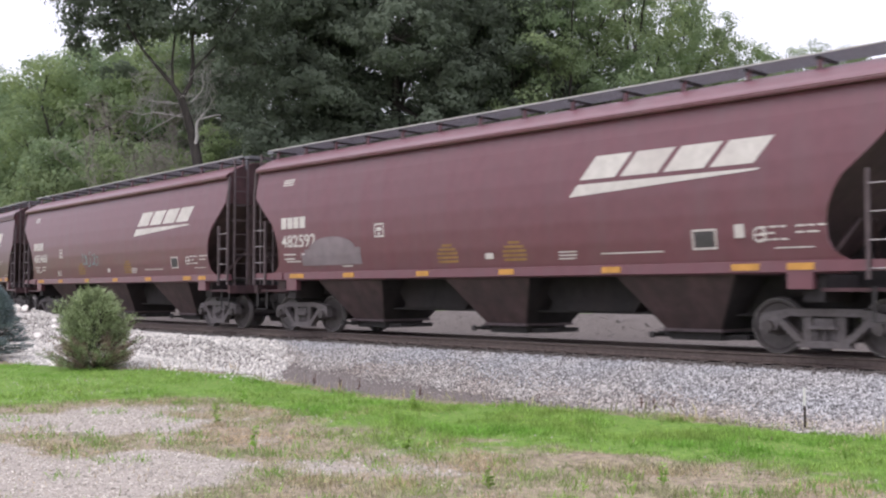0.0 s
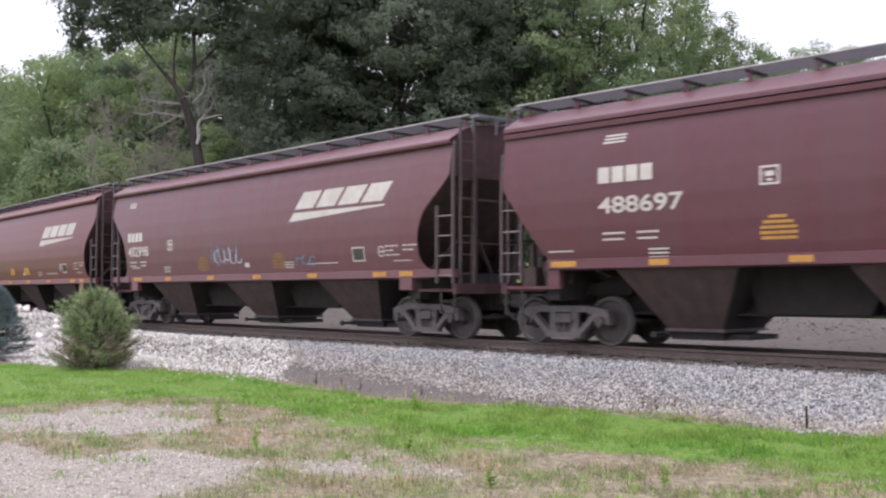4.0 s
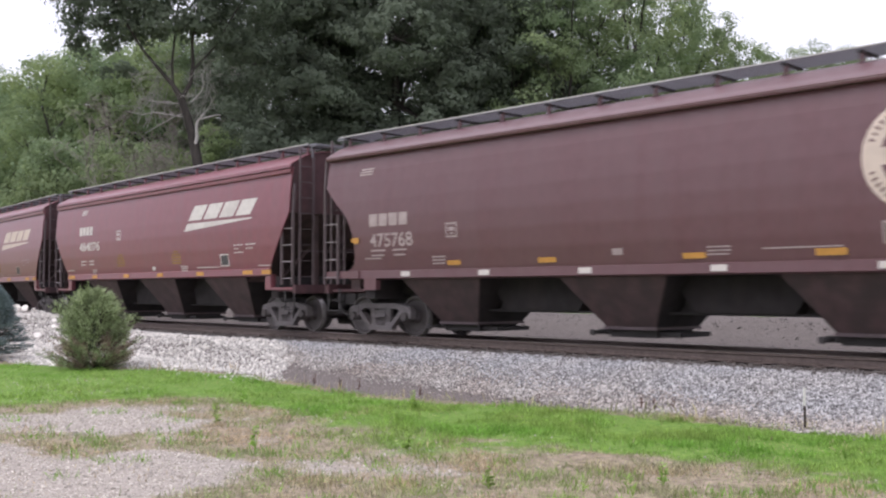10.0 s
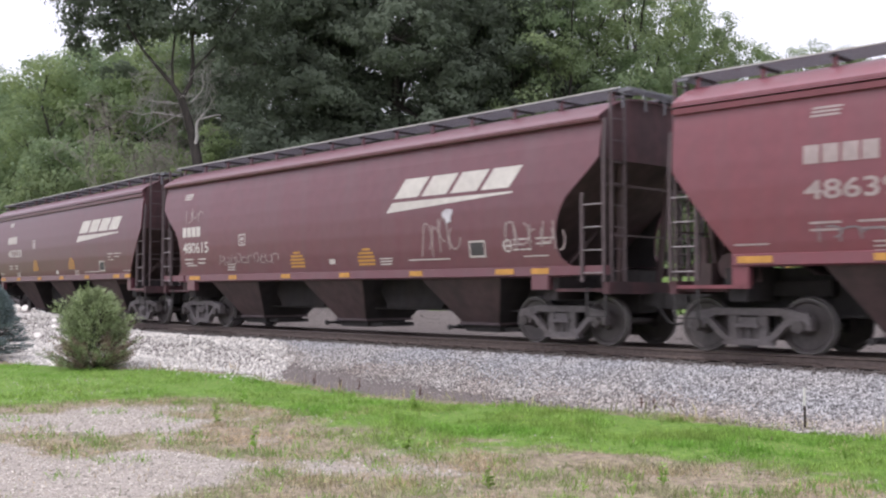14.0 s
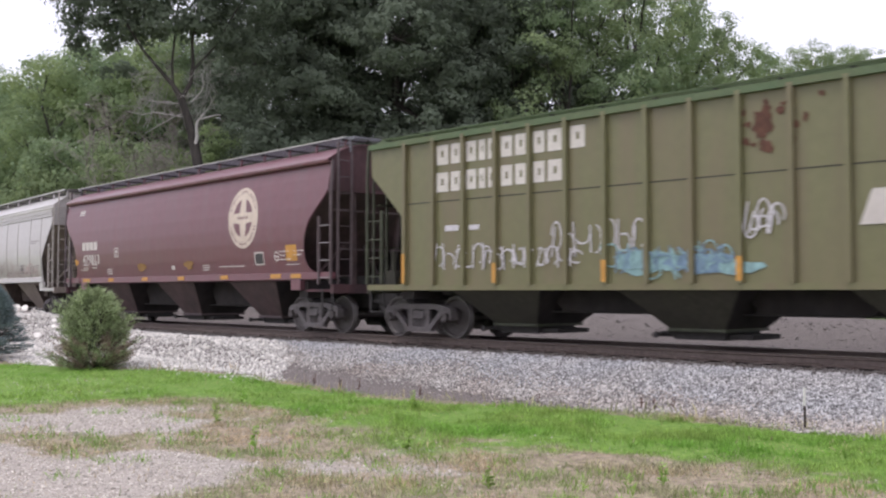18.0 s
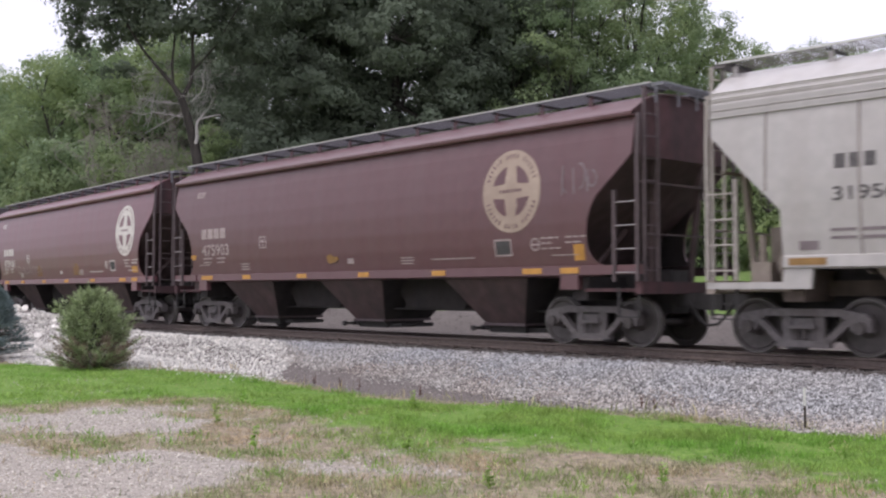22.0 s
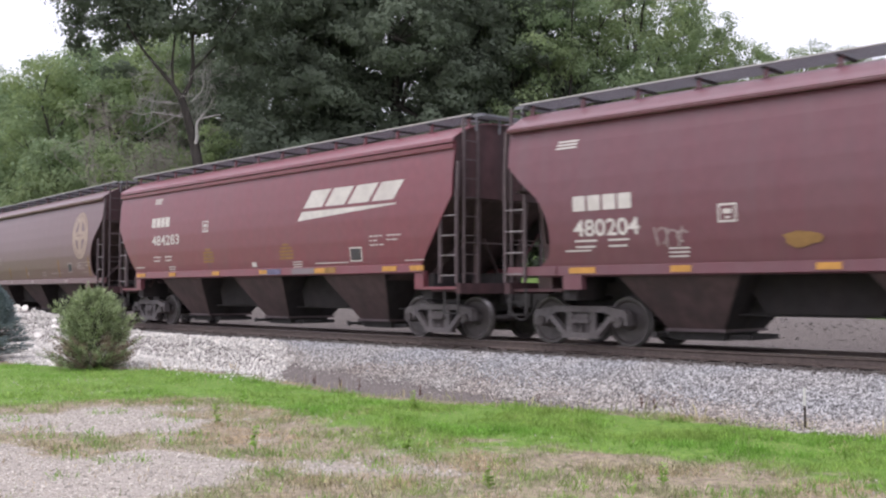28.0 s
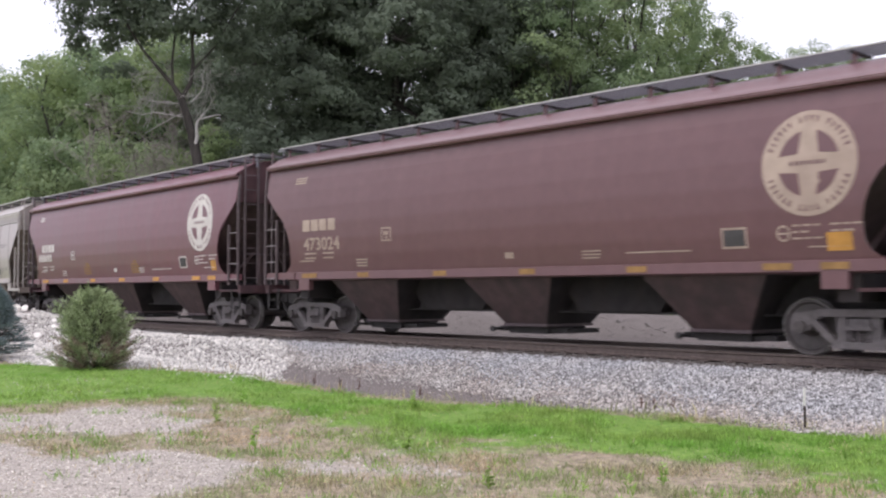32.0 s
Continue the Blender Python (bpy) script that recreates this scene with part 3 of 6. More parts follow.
KINDS = {
    # ends: half length of the side sheet by height; bow: half width by height
    "round": dict(half=8.375, eave=4.19, sill=1.33, wall=3.46, foot=5.9, bays=(-4.7, -0.15, 4.4), wheel=6.99,
                  ends=((1.33, 7.6), (1.5, 7.62), (1.57, 7.5), (1.66, 7.39), (1.8, 7.33), (2.08, 7.31), (2.35, 7.36), (2.57, 7.45), (2.79, 7.59), (3.08, 7.94), (3.3, 8.18), (3.48, 8.36), (4.19, 8.375)),
                  bow=((1.33, 1.44), (1.55, 1.50), (1.9, 1.565), (2.3, 1.605), (2.7, 1.62), (3.1, 1.61), (3.5, 1.575), (3.8, 1.535), (4.1, 1.475), (4.19, 1.45)),
                  roof=((1.44, 4.18), (1.575, 4.175), (1.59, 4.215), (1.575, 4.24), (1.49, 4.29), (1.36, 4.375), (1.2, 4.47), (1.0, 4.55), (0.7, 4.64), (0.3, 4.68), (0, 4.68)), board=4.78),
    "angled": dict(half=8.065, eave=4.10, sill=1.45, wall=3.02, foot=5.7, bays=(-4.3, 0, 4.3), wheel=7.0,
                   ends=((1.45, 7.0), (1.63, 7.0), (2.3, 7.52), (3.04, 8.06), (4.1, 8.065)),
                   bow=((1.45, 1.48), (1.8, 1.55), (2.2, 1.595), (2.7, 1.62), (3.1, 1.615), (3.5, 1.59), (3.8, 1.56), (4.1, 1.51)),
                   roof=((1.49, 4.06), (1.585, 4.062), (1.59, 4.125), (1.48, 4.135), (1.48, 4.185), (1.585, 4.19), (1.575, 4.24), (1.47, 4.32), (1.3, 4.41), (1.15, 4.49), (1.0, 4.55), (0.7, 4.64), (0.3, 4.68), (0, 4.68)), board=4.78),
    "pale": dict(half=8.43, eave=4.05, sill=1.40, wall=3.55, foot=5.9, bays=(-4.6, -0.1, 4.4), wheel=7.12,
                 ends=((1.40, 7.2), (2.3, 7.22), (2.9, 7.8), (3.57, 8.42), (4.05, 8.43)),
                 bow=((1.40, 1.49), (1.9, 1.56), (2.4, 1.6), (2.8, 1.61), (3.2, 1.6), (3.7, 1.57), (4.05, 1.53)),
                 roof=((1.53, 3.90), (1.585, 3.905), (1.585, 3.965), (1.555, 3.975), (1.555, 4.02), (1.575, 4.03), (1.575, 4.10), (1.54, 4.12), (1.54, 4.18), (1.55, 4.20), (1.53, 4.22), (1.52, 4.28), (1.53, 4.30), (1.48, 4.34), (1.3, 4.47), (1.1, 4.6), (0.8, 4.74), (0.4, 4.8), (0, 4.8)), board=4.89),
    "ribbed": dict(half=8.03, eave=4.33, sill=1.06, wall=3.66, foot=5.6, bays=(-4.3, 0, 4.3), wheel=6.93,
                   ends=((1.06, 6.93), (2.65, 6.95), (3.2, 7.52), (3.66, 8.02), (4.33, 8.03)),
                   bow=((1.06, 1.5), (2.6, 1.5), (4.38, 1.5)),
                   roof=((1.57, 4.31), (1.57, 4.375), (1.3, 4.41), (0.7, 4.45), (0, 4.46)), board=4.545),
}


def side_y(k, z):
    return interp(k["bow"], z)


def truck_meshes():
    out = {}
    # a cast side frame with three openings, seen from the side
    g = Shape()
    for a, b, h in (((-1.06, 0.60), (-0.62, 0.67), 0.14), ((-0.64, 0.69), (0.64, 0.69), 0.12), ((0.62, 0.67), (1.06, 0.60), 0.14),
                    ((-0.78, 0.60), (-0.38, 0.22), 0.105), ((0.78, 0.60), (0.38, 0.22), 0.105), ((-0.44, 0.19), (0.44, 0.19), 0.11),
                    ((-0.27, 0.22), (-0.27, 0.66), 0.085), ((0.27, 0.22), (0.27, 0.66), 0.085)):
        g.beam((a[0], 0, a[1]), (b[0], 0, b[1]), 0.15, h, up=(0, 1, 0)) if a[0] == b[0] else g.beam((a[0], 0, a[1]), (b[0], 0, b[1]), 0.15, h)
    for s in (-1, 1):
        g.prism([(s * 1.10, 0.40), (s * 1.10, 0.60), (s * 0.98, 0.675), (s * 0.74, 0.69), (s * 0.74, 0.55), (s * 0.78, 0.40)], -0.09, 0.09)
    out["side_frame"] = g.mesh("side_frame", "cast_steel")
    g = Shape().lathe([(0.245 + 0.0185 * i, 0.068 if i % 2 else 0.05) for i in range(11)], 10)
    g.v = [(x, z, y) for x, y, z in g.v]
    out["spring"] = g.mesh("spring", "cast_steel")
    out["spring_cap"] = Shape().box(-0.235, 0.235, -0.12, 0.12, 0.43, 0.49).box(-0.17, 0.17, -0.05, 0.05, 0.49, 0.60).mesh("spring_cap", "cast_steel")
    g = Shape().box(-0.2, 0.2, -0.92, 0.92, 0.44, 0.68)
    g.tube((0, 0, 0.66), (0, 0, 0.82), 0.19, n=14)
    for s in (-1, 1):
        g.beam((s * 0.3, -0.85, 0.38), (s * 0.3, 0.85, 0.38), 0.1, 0.1)
        for t in (-1, 1):
            g.prism([(s * 0.36, 0.28), (s * 0.43, 0.3), (s * 0.46, 0.46), (s * 0.43, 0.62), (s * 0.36, 0.62)], t * 0.75 - 0.05, t * 0.75 + 0.05)
    out["bolster"] = g.mesh("bolster", "black_steel")
    g = Shape()
    for s in (-1, 1):
        p = [(0.66, 0.09), (0.68, 0.14), (0.72, 0.15), (0.735, 0.37), (0.67, 0.39), (0.668, 0.48), (0.695, 0.487), (0.705, 0.462), (0.80, 0.455), (0.80, 0.40), (0.765, 0.37), (0.755, 0.16), (0.83, 0.13), (0.84, 0.085)]
        g.lathe([(s * y, r) for y, r in p], 32)
        g.tube((0, s * 0.84, 0), (0, s * 1.12, 0), 0.085, n=14)
        g.tube((0, s * 0.93, 0), (0, s * 1.16, 0), 0.115, 0.10, n=14)
        for k in range(3):
            c, q = math.cos(k * math.tau / 3), math.sin(k * math.tau / 3)
            g.tube((c * 0.06, s * 1.155, q * 0.06), (c * 0.06, s * 1.18, q * 0.06), 0.018, n=6)
    g.tube((0, -0.7, 0), (0, 0.7, 0), 0.08, n=12)
    out["wheelset"] = g.mesh("wheelset", "wheel_steel", True)
    for s in (-1, 1):
        g = Shape().lathe([(s * y, r) for y, r in ((0.70, 0.4632), (0.795, 0.4562), (0.803, 0.451), (0.803, 0.443))], 32)
        out[f"tread{s}"] = g.mesh("tread", "tread_steel", True)
    return out


TRUCK = truck_meshes()
WHEELSETS = {-1: [], 1: []}


def add_truck(car, x):
    t = put("truck", TRUCK["bolster"], car, Matrix.Translation((x, 0, 0)), label="dark cast steel railway truck")
    for s in (-1, 1):
        put("side_frame", TRUCK["side_frame"], t, Matrix.Translation((0, s * 1.0, 0)))
        put("spring_cap", TRUCK["spring_cap"], t, Matrix.Translation((0, s * 1.0, 0)))
        for q in (-0.14, 0, 0.14):
            put("spring", TRUCK["spring"], t, Matrix.Translation((q, s * 1.0, 0)))
        w = put("wheelset", TRUCK["wheelset"], t, Matrix.Translation((s * 0.92, 0, 0.457)), label="worn steel wheelset with bright treads")
        for q in (-1, 1):
            put("tread", TRUCK[f"tread{q}"], w, label="bright worn wheel tread")
        WHEELSETS[s].append(w)


def car_parts(name):
    """The meshes of one kind of car: (key, part name, mesh, material role, parent key, label)."""
    k = KINDS[name]
    half, eave, sill, foot = k["half"], k["eave"], k["sill"], k["foot"]
    out = []

    def add(key, nm, g, role, parent="", label="", smooth=False):
        out.append((key, nm, g.mesh(f"{name}_{nm}", None, smooth), role, parent, label))
    # side sheets with their cut-away ends
    zs = sorted(set([z for z, _ in k["bow"]] + [z for z, _ in k["ends"]] + [sill + (eave - sill) * i / 22 for i in range(23)]))
    us = [-1 + 2 * i / 30 for i in range(31)]
    for s in (-1, 1):
        g = Shape()
        g.sheet([[(interp(k["ends"], z) * q, s * side_y(k, z), z) for q in us] for z in zs], (0, -s * 0.03, 0))
        add(f"side{s}", "side_sheet", g, "paint", smooth=True)
    # roof with rolled eaves
    g = Shape()
    prof = [(-y, z) for y, z in k["roof"]] + [(y, z) for y, z in reversed(k["roof"])][1:]
    g.sheet([[(q * half / 8, y, z) for y, z in prof] for q in (-8, -6, -4, -2, 0, 2, 4, 6, 8)], (0, 0, -0.03))
    add("roof", "roof", g, "paint", smooth=True)
    for s in (-1, 1):
        # end wall, slope sheet, gussets
        g = Shape()
        top = [(y, z - 0.02) for y, z in prof]
        ring = [(-side_y(k, eave) + 0.03, k["wall"])] + [p for p in top if abs(p[0]) < 1.5] + [(side_y(k, eave) - 0.03, k["wall"])]
        n = len(ring)
        x0, x1 = s * (half - 0.03), s * (half - 0.07)
        g.add([(x0, y, z) for y, z in ring] + [(x1, y, z) for y, z in ring], [tuple(range(n)), tuple(range(2 * n - 1, n - 1, -1))] + [(i, (i + 1) % n, n + (i + 1) % n, n + i) for i in range(n)])
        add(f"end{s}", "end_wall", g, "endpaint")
        g = Shape()
        rows = []
        for i in range(6):
            z = k["wall"] + (1.3 - k["wall"]) * i / 5
            x, w = s * (half - 0.05 + (foot + 0.05 - half) * i / 5), side_y(k, max(z, sill)) - 0.07
            rows.append([(x, -w, z), (x, w, z)])
        g.sheet(rows, (-s * 0.03, 0, -0.02))
        add(f"slope{s}", "slope_sheet", g, "grime")
        # added thin sheets over the inner faces: the recess's shade as dark colour
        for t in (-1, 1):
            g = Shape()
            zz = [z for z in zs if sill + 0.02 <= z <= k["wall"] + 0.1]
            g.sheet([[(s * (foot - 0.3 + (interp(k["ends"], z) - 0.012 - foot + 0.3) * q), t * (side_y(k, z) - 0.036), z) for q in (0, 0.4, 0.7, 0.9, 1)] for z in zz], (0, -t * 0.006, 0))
            add(f"lining{s}{t}", "inner_lining", g, "deep_shade", f"side{t}")
        for y in (-0.75, 0.75):
            g = Shape().beam((s * (half - 0.12), y, k["wall"] - 0.02), (s * (half - 0.3), y * 0.8, 1.15), 0.09, 0.12, up=(0, 1, 0))
            add(f"post{s}{y}", "end_post", g, "grime")
        g = Shape().beam((s * (half - 0.1), -1.35, 3.0), (s * (half - 0.1), 1.35, 3.0), 0.05, 0.05)
        add(f"rail{s}", "end_rail", g, "grime")
        for y in (-1, 1):
            g = Shape().beam((s * (foot + 1.0), y * 1.2, 1.2), (s * (foot + 1.35), y * 0.3, 2.2), 0.07, 0.07)
            add(f"brace{s}{y}", "end_brace", g, "grime")
        # end platform with its side sills and jacking pad
        base = sill if name != "ribbed" else 1.22
        g = Shape().box(*sorted((s * 7.15, s * (half + 0.12))), -1.40, 1.40, 1.02, 1.08)
        g.box(*sorted((s * (half + 0.0), s * (half + 0.14))), -1.5, 1.5, 0.98, 1.2)
        add(f"platform{s}", "end_platform", g, "deck")
        wx = k["wheel"]
        g = Shape().prism([(s * wx - 0.16, 0.86), (s * wx + 0.16, 0.86), (s * wx + 0.22, sill - 0.04), (s * wx - 0.22, sill - 0.04)], -1.36, 1.36)
        g.box(*sorted((s * (foot + 0.1), s * 7.2)), -0.5, 0.5, 0.95, 1.2)
        add(f"bolster{s}", "body_bolster", g, "deep_shade")
        for t in (-1, 1):
            g = Shape()
            pad = interp(k["ends"], sill) - 0.25
            if name == "round":
                g.box(*sorted((s * 7.2, s * (half + 0.12))), *sorted((t * 1.44, t * 1.53)), 1.33, 1.50)
                g.box(*sorted((s * 6.62, s * 7.05)), *sorted((t * 1.36, t * 1.50)), 1.06, 1.34)
            elif name == "angled":
                g.box(*sorted((s * (pad - 0.02), s * (pad + 0.27))), *sorted((t * 1.36, t * 1.50)), 1.12, sill + 0.02)
                g.box(*sorted((s * (pad - 0.02), s * (half + 0.12))), *sorted((t * 1.40, t * 1.49)), 1.07, 1.13)
            elif name == "ribbed":
                g.box(*sorted((s * 6.8, s * (half + 0.12))), *sorted((t * 1.42, t * 1.52)), 1.06, 1.18)
            else:
                g.prism([(s * (pad - 0.22), sill), (s * (pad + 0.25), sill), (s * (pad + 0.28), 1.17), (s * (half + 0.12), 1.17), (s * (half + 0.12), 1.06), (s * (pad - 0.18), 1.06)], *sorted((t * 1.42, t * 1.51)))
            # far-side ends are coloured darker than the near ones
            add(f"stub{s}{t}", "sill_end", g, "paint" if t < 0 else "grime")
        # ladders on both sides and on the end
        for t in (-1, 1):
            y = t * 1.55
            top = k["wall"] - 0.02
            xa, xb = s * (half + 0.08), s * (half - 0.43)
            g = Shape().sheet([[(xa + p, y + q, 1.2), (xa + p, y + q, top), (xa + p, y * 0.97 + q, top + 0.75)] for p, q in ((-0.025, -0.03), (0.025, -0.03), (0.025, 0.03), (-0.025, 0.03), (-0.025, -0.03))])
            add(f"ladder{s}{t}", "side_ladder", g, "trim", label="steel side ladder with thin rungs")
            g = Shape().beam((xb, y, 1.2), (xb, y, 2.85), 0.05, 0.065, up=(0, 1, 0))
            add(f"stile{s}{t}", "stile", g, "trim", f"ladder{s}{t}")
            for i in range(4):
                g = Shape().tube((xa, y, 1.36 + 0.42 * i), (xb, y, 1.36 + 0.42 * i), 0.014, n=6)
                add(f"rung{s}{t}{i}", "rung", g, "rung", f"ladder{s}{t}")
            g = Shape()
            for x in (half + 0.04, half - 0.39):
                g.beam((s * x, t * 1.47, 0.56), (s * x, t * 1.47, 1.1), 0.02, 0.05)
            for z in (0.57, 0.82):
                g.beam((s * (half + 0.04), t * 1.47, z), (s * (half - 0.39), t * 1.47, z), 0.06, 0.02)
            add(f"stirrup{s}{t}", "stirrup_step", g, "dark")
        g = Shape()
        for y in (-1.35, -0.95):
            g.beam((s * (half + 0.09), y, 1.2), (s * (half + 0.09), y, k["board"] - 0.1), 0.045, 0.045, up=(0, 1, 0))
        for i in range(9):
            g.tube((s * (half + 0.09), -1.35, 1.4 + i * 0.4), (s * (half + 0.09), -0.95, 1.4 + i * 0.4), 0.013, n=6)
        g.beam((s * (half + 0.09), -1.35, 2.05), (s * (half + 0.09), 1.4, 2.05), 0.03, 0.03)
        add(f"endladder{s}", "end_ladder", g, "trim")
        # coupler, draft gear, air hose
        g = Shape().box(*sorted((s * (half - 0.2), s * (half + 0.35))), -0.16, 0.16, 0.74, 1.0)
        g.box(*sorted((s * (half + 0.3), s * (half + 0.66))), -0.13, 0.15, 0.70, 1.0)
        g.prism([(s * (half + 0.58), 0.68), (s * (half + 0.8), 0.72), (s * (half + 0.8), 0.98), (s * (half + 0.58), 1.02)], -0.2, -0.02)
        add(f"coupler{s}", "coupler", g, "dark")
        g = Shape()
        pts = [(s * (half + 0.3), -0.3, 0.85), (s * (half + 0.45), -0.3, 0.6), (s * (half + 0.6), -0.3, 0.45), (s * (half + 0.75), -0.3, 0.42)]
        for a, b in zip(pts, pts[1:]):
            g.tube(a, b, 0.025, n=6)
        add(f"hose{s}", "air_hose", g, "dark")
    # side sills: a lip that catches the light
    for s in (-1, 1):
        g = Shape()
        e = interp(k["ends"], sill)
        y = side_y(k, sill)
        if name == "ribbed":
            g.box(-e - 1.1, e + 1.1, *sorted((s * 1.5, s * 1.56)), 1.05, 1.16)
        else:
            g.sheet([[(x, s * (y + q), z) for q, z in ((0.0, sill + 0.2), (0.055, sill + 0.17), (0.06, sill), (0.0, sill - 0.03), (-0.12, sill - 0.03))] for x in (-e, 0, e)], (0, -s * 0.015, 0))
        add(f"sill{s}", "side_sill", g, "paint")
    # hopper bays: pale-streaked fronts, end slopes coloured as in shade, outlet gates below
    for i, c in enumerate(k["bays"]):
        zt, zb = sill + 0.05, 0.35
        ht, hb, yt, yb = 1.27, 0.55, side_y(k, sill) - 0.05, 0.70
        g = Shape()
        g.add([(c - ht, -yt, zt), (c + ht, -yt, zt), (c + ht, yt, zt), (c - ht, yt, zt), (c - hb, -yb, zb), (c + hb, -yb, zb), (c + hb, yb, zb), (c - hb, yb, zb)],
              [(0, 1, 5, 4), (1, 2, 6, 5), (2, 3, 7, 6), (3, 0, 4, 7), (4, 5, 6, 7), (0, 3, 2, 1)])
        add(f"bay{i}", "hopper_bay", g, "bay", label="grimy tapered discharge hopper")
        # thin dark sheets laid over the ends carry their shade as colour
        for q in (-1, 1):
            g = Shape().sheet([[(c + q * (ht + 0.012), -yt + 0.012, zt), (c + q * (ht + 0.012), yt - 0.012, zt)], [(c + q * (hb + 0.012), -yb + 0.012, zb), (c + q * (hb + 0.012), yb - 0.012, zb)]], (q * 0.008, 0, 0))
            add(f"bayend{i}{q}", "end_slope", g, "deep_shade", f"bay{i}", label="inclined end sheet of the hopper, coloured dark for its shade")
        g = Shape().box(c - hb - 0.05, c + hb + 0.05, -yb - 0.05, yb + 0.05, zb - 0.04, zb + 0.015)
        g.box(c - hb - 0.02, c + hb + 0.02, -yb - 0.012, yb + 0.012, zb + 0.3, zb + 0.33)
        add(f"lip{i}", "outlet_flange", g, "trim", f"bay{i}")
        g = Shape().box(c - 0.55, c + 0.5, -0.6, 0.6, 0.16, zb - 0.04)
        g.box(c - 0.82, c - 0.55, -0.62, 0.62, 0.2, 0.3).box(c + 0.5, c + 0.95, -0.5, 0.5, 0.18, 0.27)
        g.tube((c - 0.7, -0.95, 0.25), (c - 0.7, 0.95, 0.25), 0.03, n=8)
        g.tube((c - 0.7, -0.98, 0.25), (c - 0.7, -0.92, 0.25), 0.06, n=8)
        add(f"gate{i}", "outlet_gate", g, "dark", f"bay{i}")
    # ridges between the bays, in the same painted shade
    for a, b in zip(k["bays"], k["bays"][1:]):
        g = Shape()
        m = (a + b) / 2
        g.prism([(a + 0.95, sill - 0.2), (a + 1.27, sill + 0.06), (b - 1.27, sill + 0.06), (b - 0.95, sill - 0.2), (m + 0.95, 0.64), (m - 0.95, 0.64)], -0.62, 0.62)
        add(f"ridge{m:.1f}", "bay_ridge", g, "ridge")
    g = Shape().box(-half + 0.1, half - 0.1, -0.26, 0.26, 0.62, 1.42)
    add("spine", "centre_sill", g, "dark")
    g = Shape().tube((-foot - 0.3, -0.55, 0.62), (foot + 0.3, -0.55, 0.62), 0.025, n=6)
    g.beam((-foot, 0.3, 0.7), (foot, 0.3, 0.7), 0.05, 0.03)
    add("pipe", "brake_pipe", g, "dark")
    # brake gear on the rear platform
    g = Shape().tube((-7.35, -0.95, 1.45), (-7.35, 0.15, 1.45), 0.2, n=14)
    for y in (-0.95, 0.15):
        g.tube((-7.35, y - 0.03, 1.45), (-7.35, y + 0.03, 1.45), 0.23, n=14)
    g.box(-7.45, -7.25, -0.8, -0.6, 1.06, 1.3)
    g.box(-7.45, -7.25, -0.2, 0.0, 1.06, 1.3)
    add("tank", "air_reservoir", g, "grime")
    g = Shape().box(-7.95, -7.6, -1.15, -0.75, 1.08, 1.5)
    g.tube((-7.8, -1.0, 1.5), (-7.8, -1.0, 1.95), 0.07, n=8)
    g.box(-7.9, -7.7, -0.55, -0.2, 1.5, 2.1)
    add("valve", "brake_valve", g, "grime")
    g = Shape().lathe([(0, 0.27), (0.02, 0.29), (0.04, 0.27), (0.02, 0.25), (0, 0.27)], 18)
    for i in range(4):
        g.beam((0.26 * math.cos(i * 1.571), 0.02, 0.26 * math.sin(i * 1.571)), (0, 0.02, 0), 0.03, 0.02)
    turned = Shape()
    turned.v = [(-half - 0.14 - y, 0.75 + x, 2.75 + z) for x, y, z in g.v]
    turned.f = g.f
    turned.beam((-half - 0.12, 0.75, 2.75), (-half - 0.02, 0.75, 2.75), 0.08, 0.25)
    add("brakewheel", "brake_wheel", turned, "metal")
    # running boards on brackets, and the hatch trough
    zb = k["board"]
    for t in (-1, 1):
        fine = name != "pale"
        g = Shape()
        for i in range(9):
            y = 0.36 + i * 0.089
            g.beam((-half - 0.08, t * y, zb - 0.005), (half + 0.08, t * y, zb - 0.005), 0.018, 0.017 if fine else 0.009)
        count = 190 if fine else 70
        for i in range(count):
            x = -half + i * 2 * half / (count - 1)
            g.beam((x, t * 0.36, zb - 0.01), (x, t * 1.1, zb - 0.01), 0.014, 0.016 if fine else 0.01)
        add(f"board{t}", "running_board", g, "metal", label="galvanised roof walkway grating")
        g = Shape().beam((-half - 0.08, t * 1.12, zb + 0.005), (half + 0.08, t * 1.12, zb + 0.005), 0.026, 0.02 if fine else 0.034)
        add(f"edge{t}", "walkway_edge", g, "edge", f"board{t}", label="pale edge of the walkway")
        count = 11 if name == "pale" else 14
        foot_z = interp(sorted((y, z) for y, z in k["roof"]), 0.98)
        for i in range(count):
            x = -half + 0.15 + i * (2 * half - 0.3) / (count - 1)
            g = Shape().box(x - 0.035, x + 0.035, *sorted((t * 0.95, t * 0.99)), foot_z - 0.02, zb - 0.02)
            g.box(x - 0.06, x + 0.06, *sorted((t * 0.93, t * 1.01)), foot_z - 0.02, foot_z + 0.02)
            add(f"bracket{t}{i}", "walkway_bracket", g, "paint")
            g = Shape().box(x - 0.03, x + 0.03, *sorted((t * 0.4, t * 1.08)), zb - 0.062, zb - 0.024)
            add(f"arm{t}{i}", "bracket_arm", g, "dark", f"bracket{t}{i}")
    for i in range(4):
        w = (half - 0.6) / 2
        c = -1.5 * w + i * w
        crest = k["roof"][-1][1]
        g = Shape()
        g.sheet([[(x, y, z) for y, z in ((-0.36, crest - 0.14), (-0.33, crest + 0.02), (-0.15, crest + 0.06), (0.15, crest + 0.06), (0.33, crest + 0.02), (0.36, crest - 0.14))] for x in (c - w / 2 + 0.05, c + w / 2 - 0.05)], (0, 0, -0.02))
        add(f"hatch{i}", "hatch_cover", g, "paint")
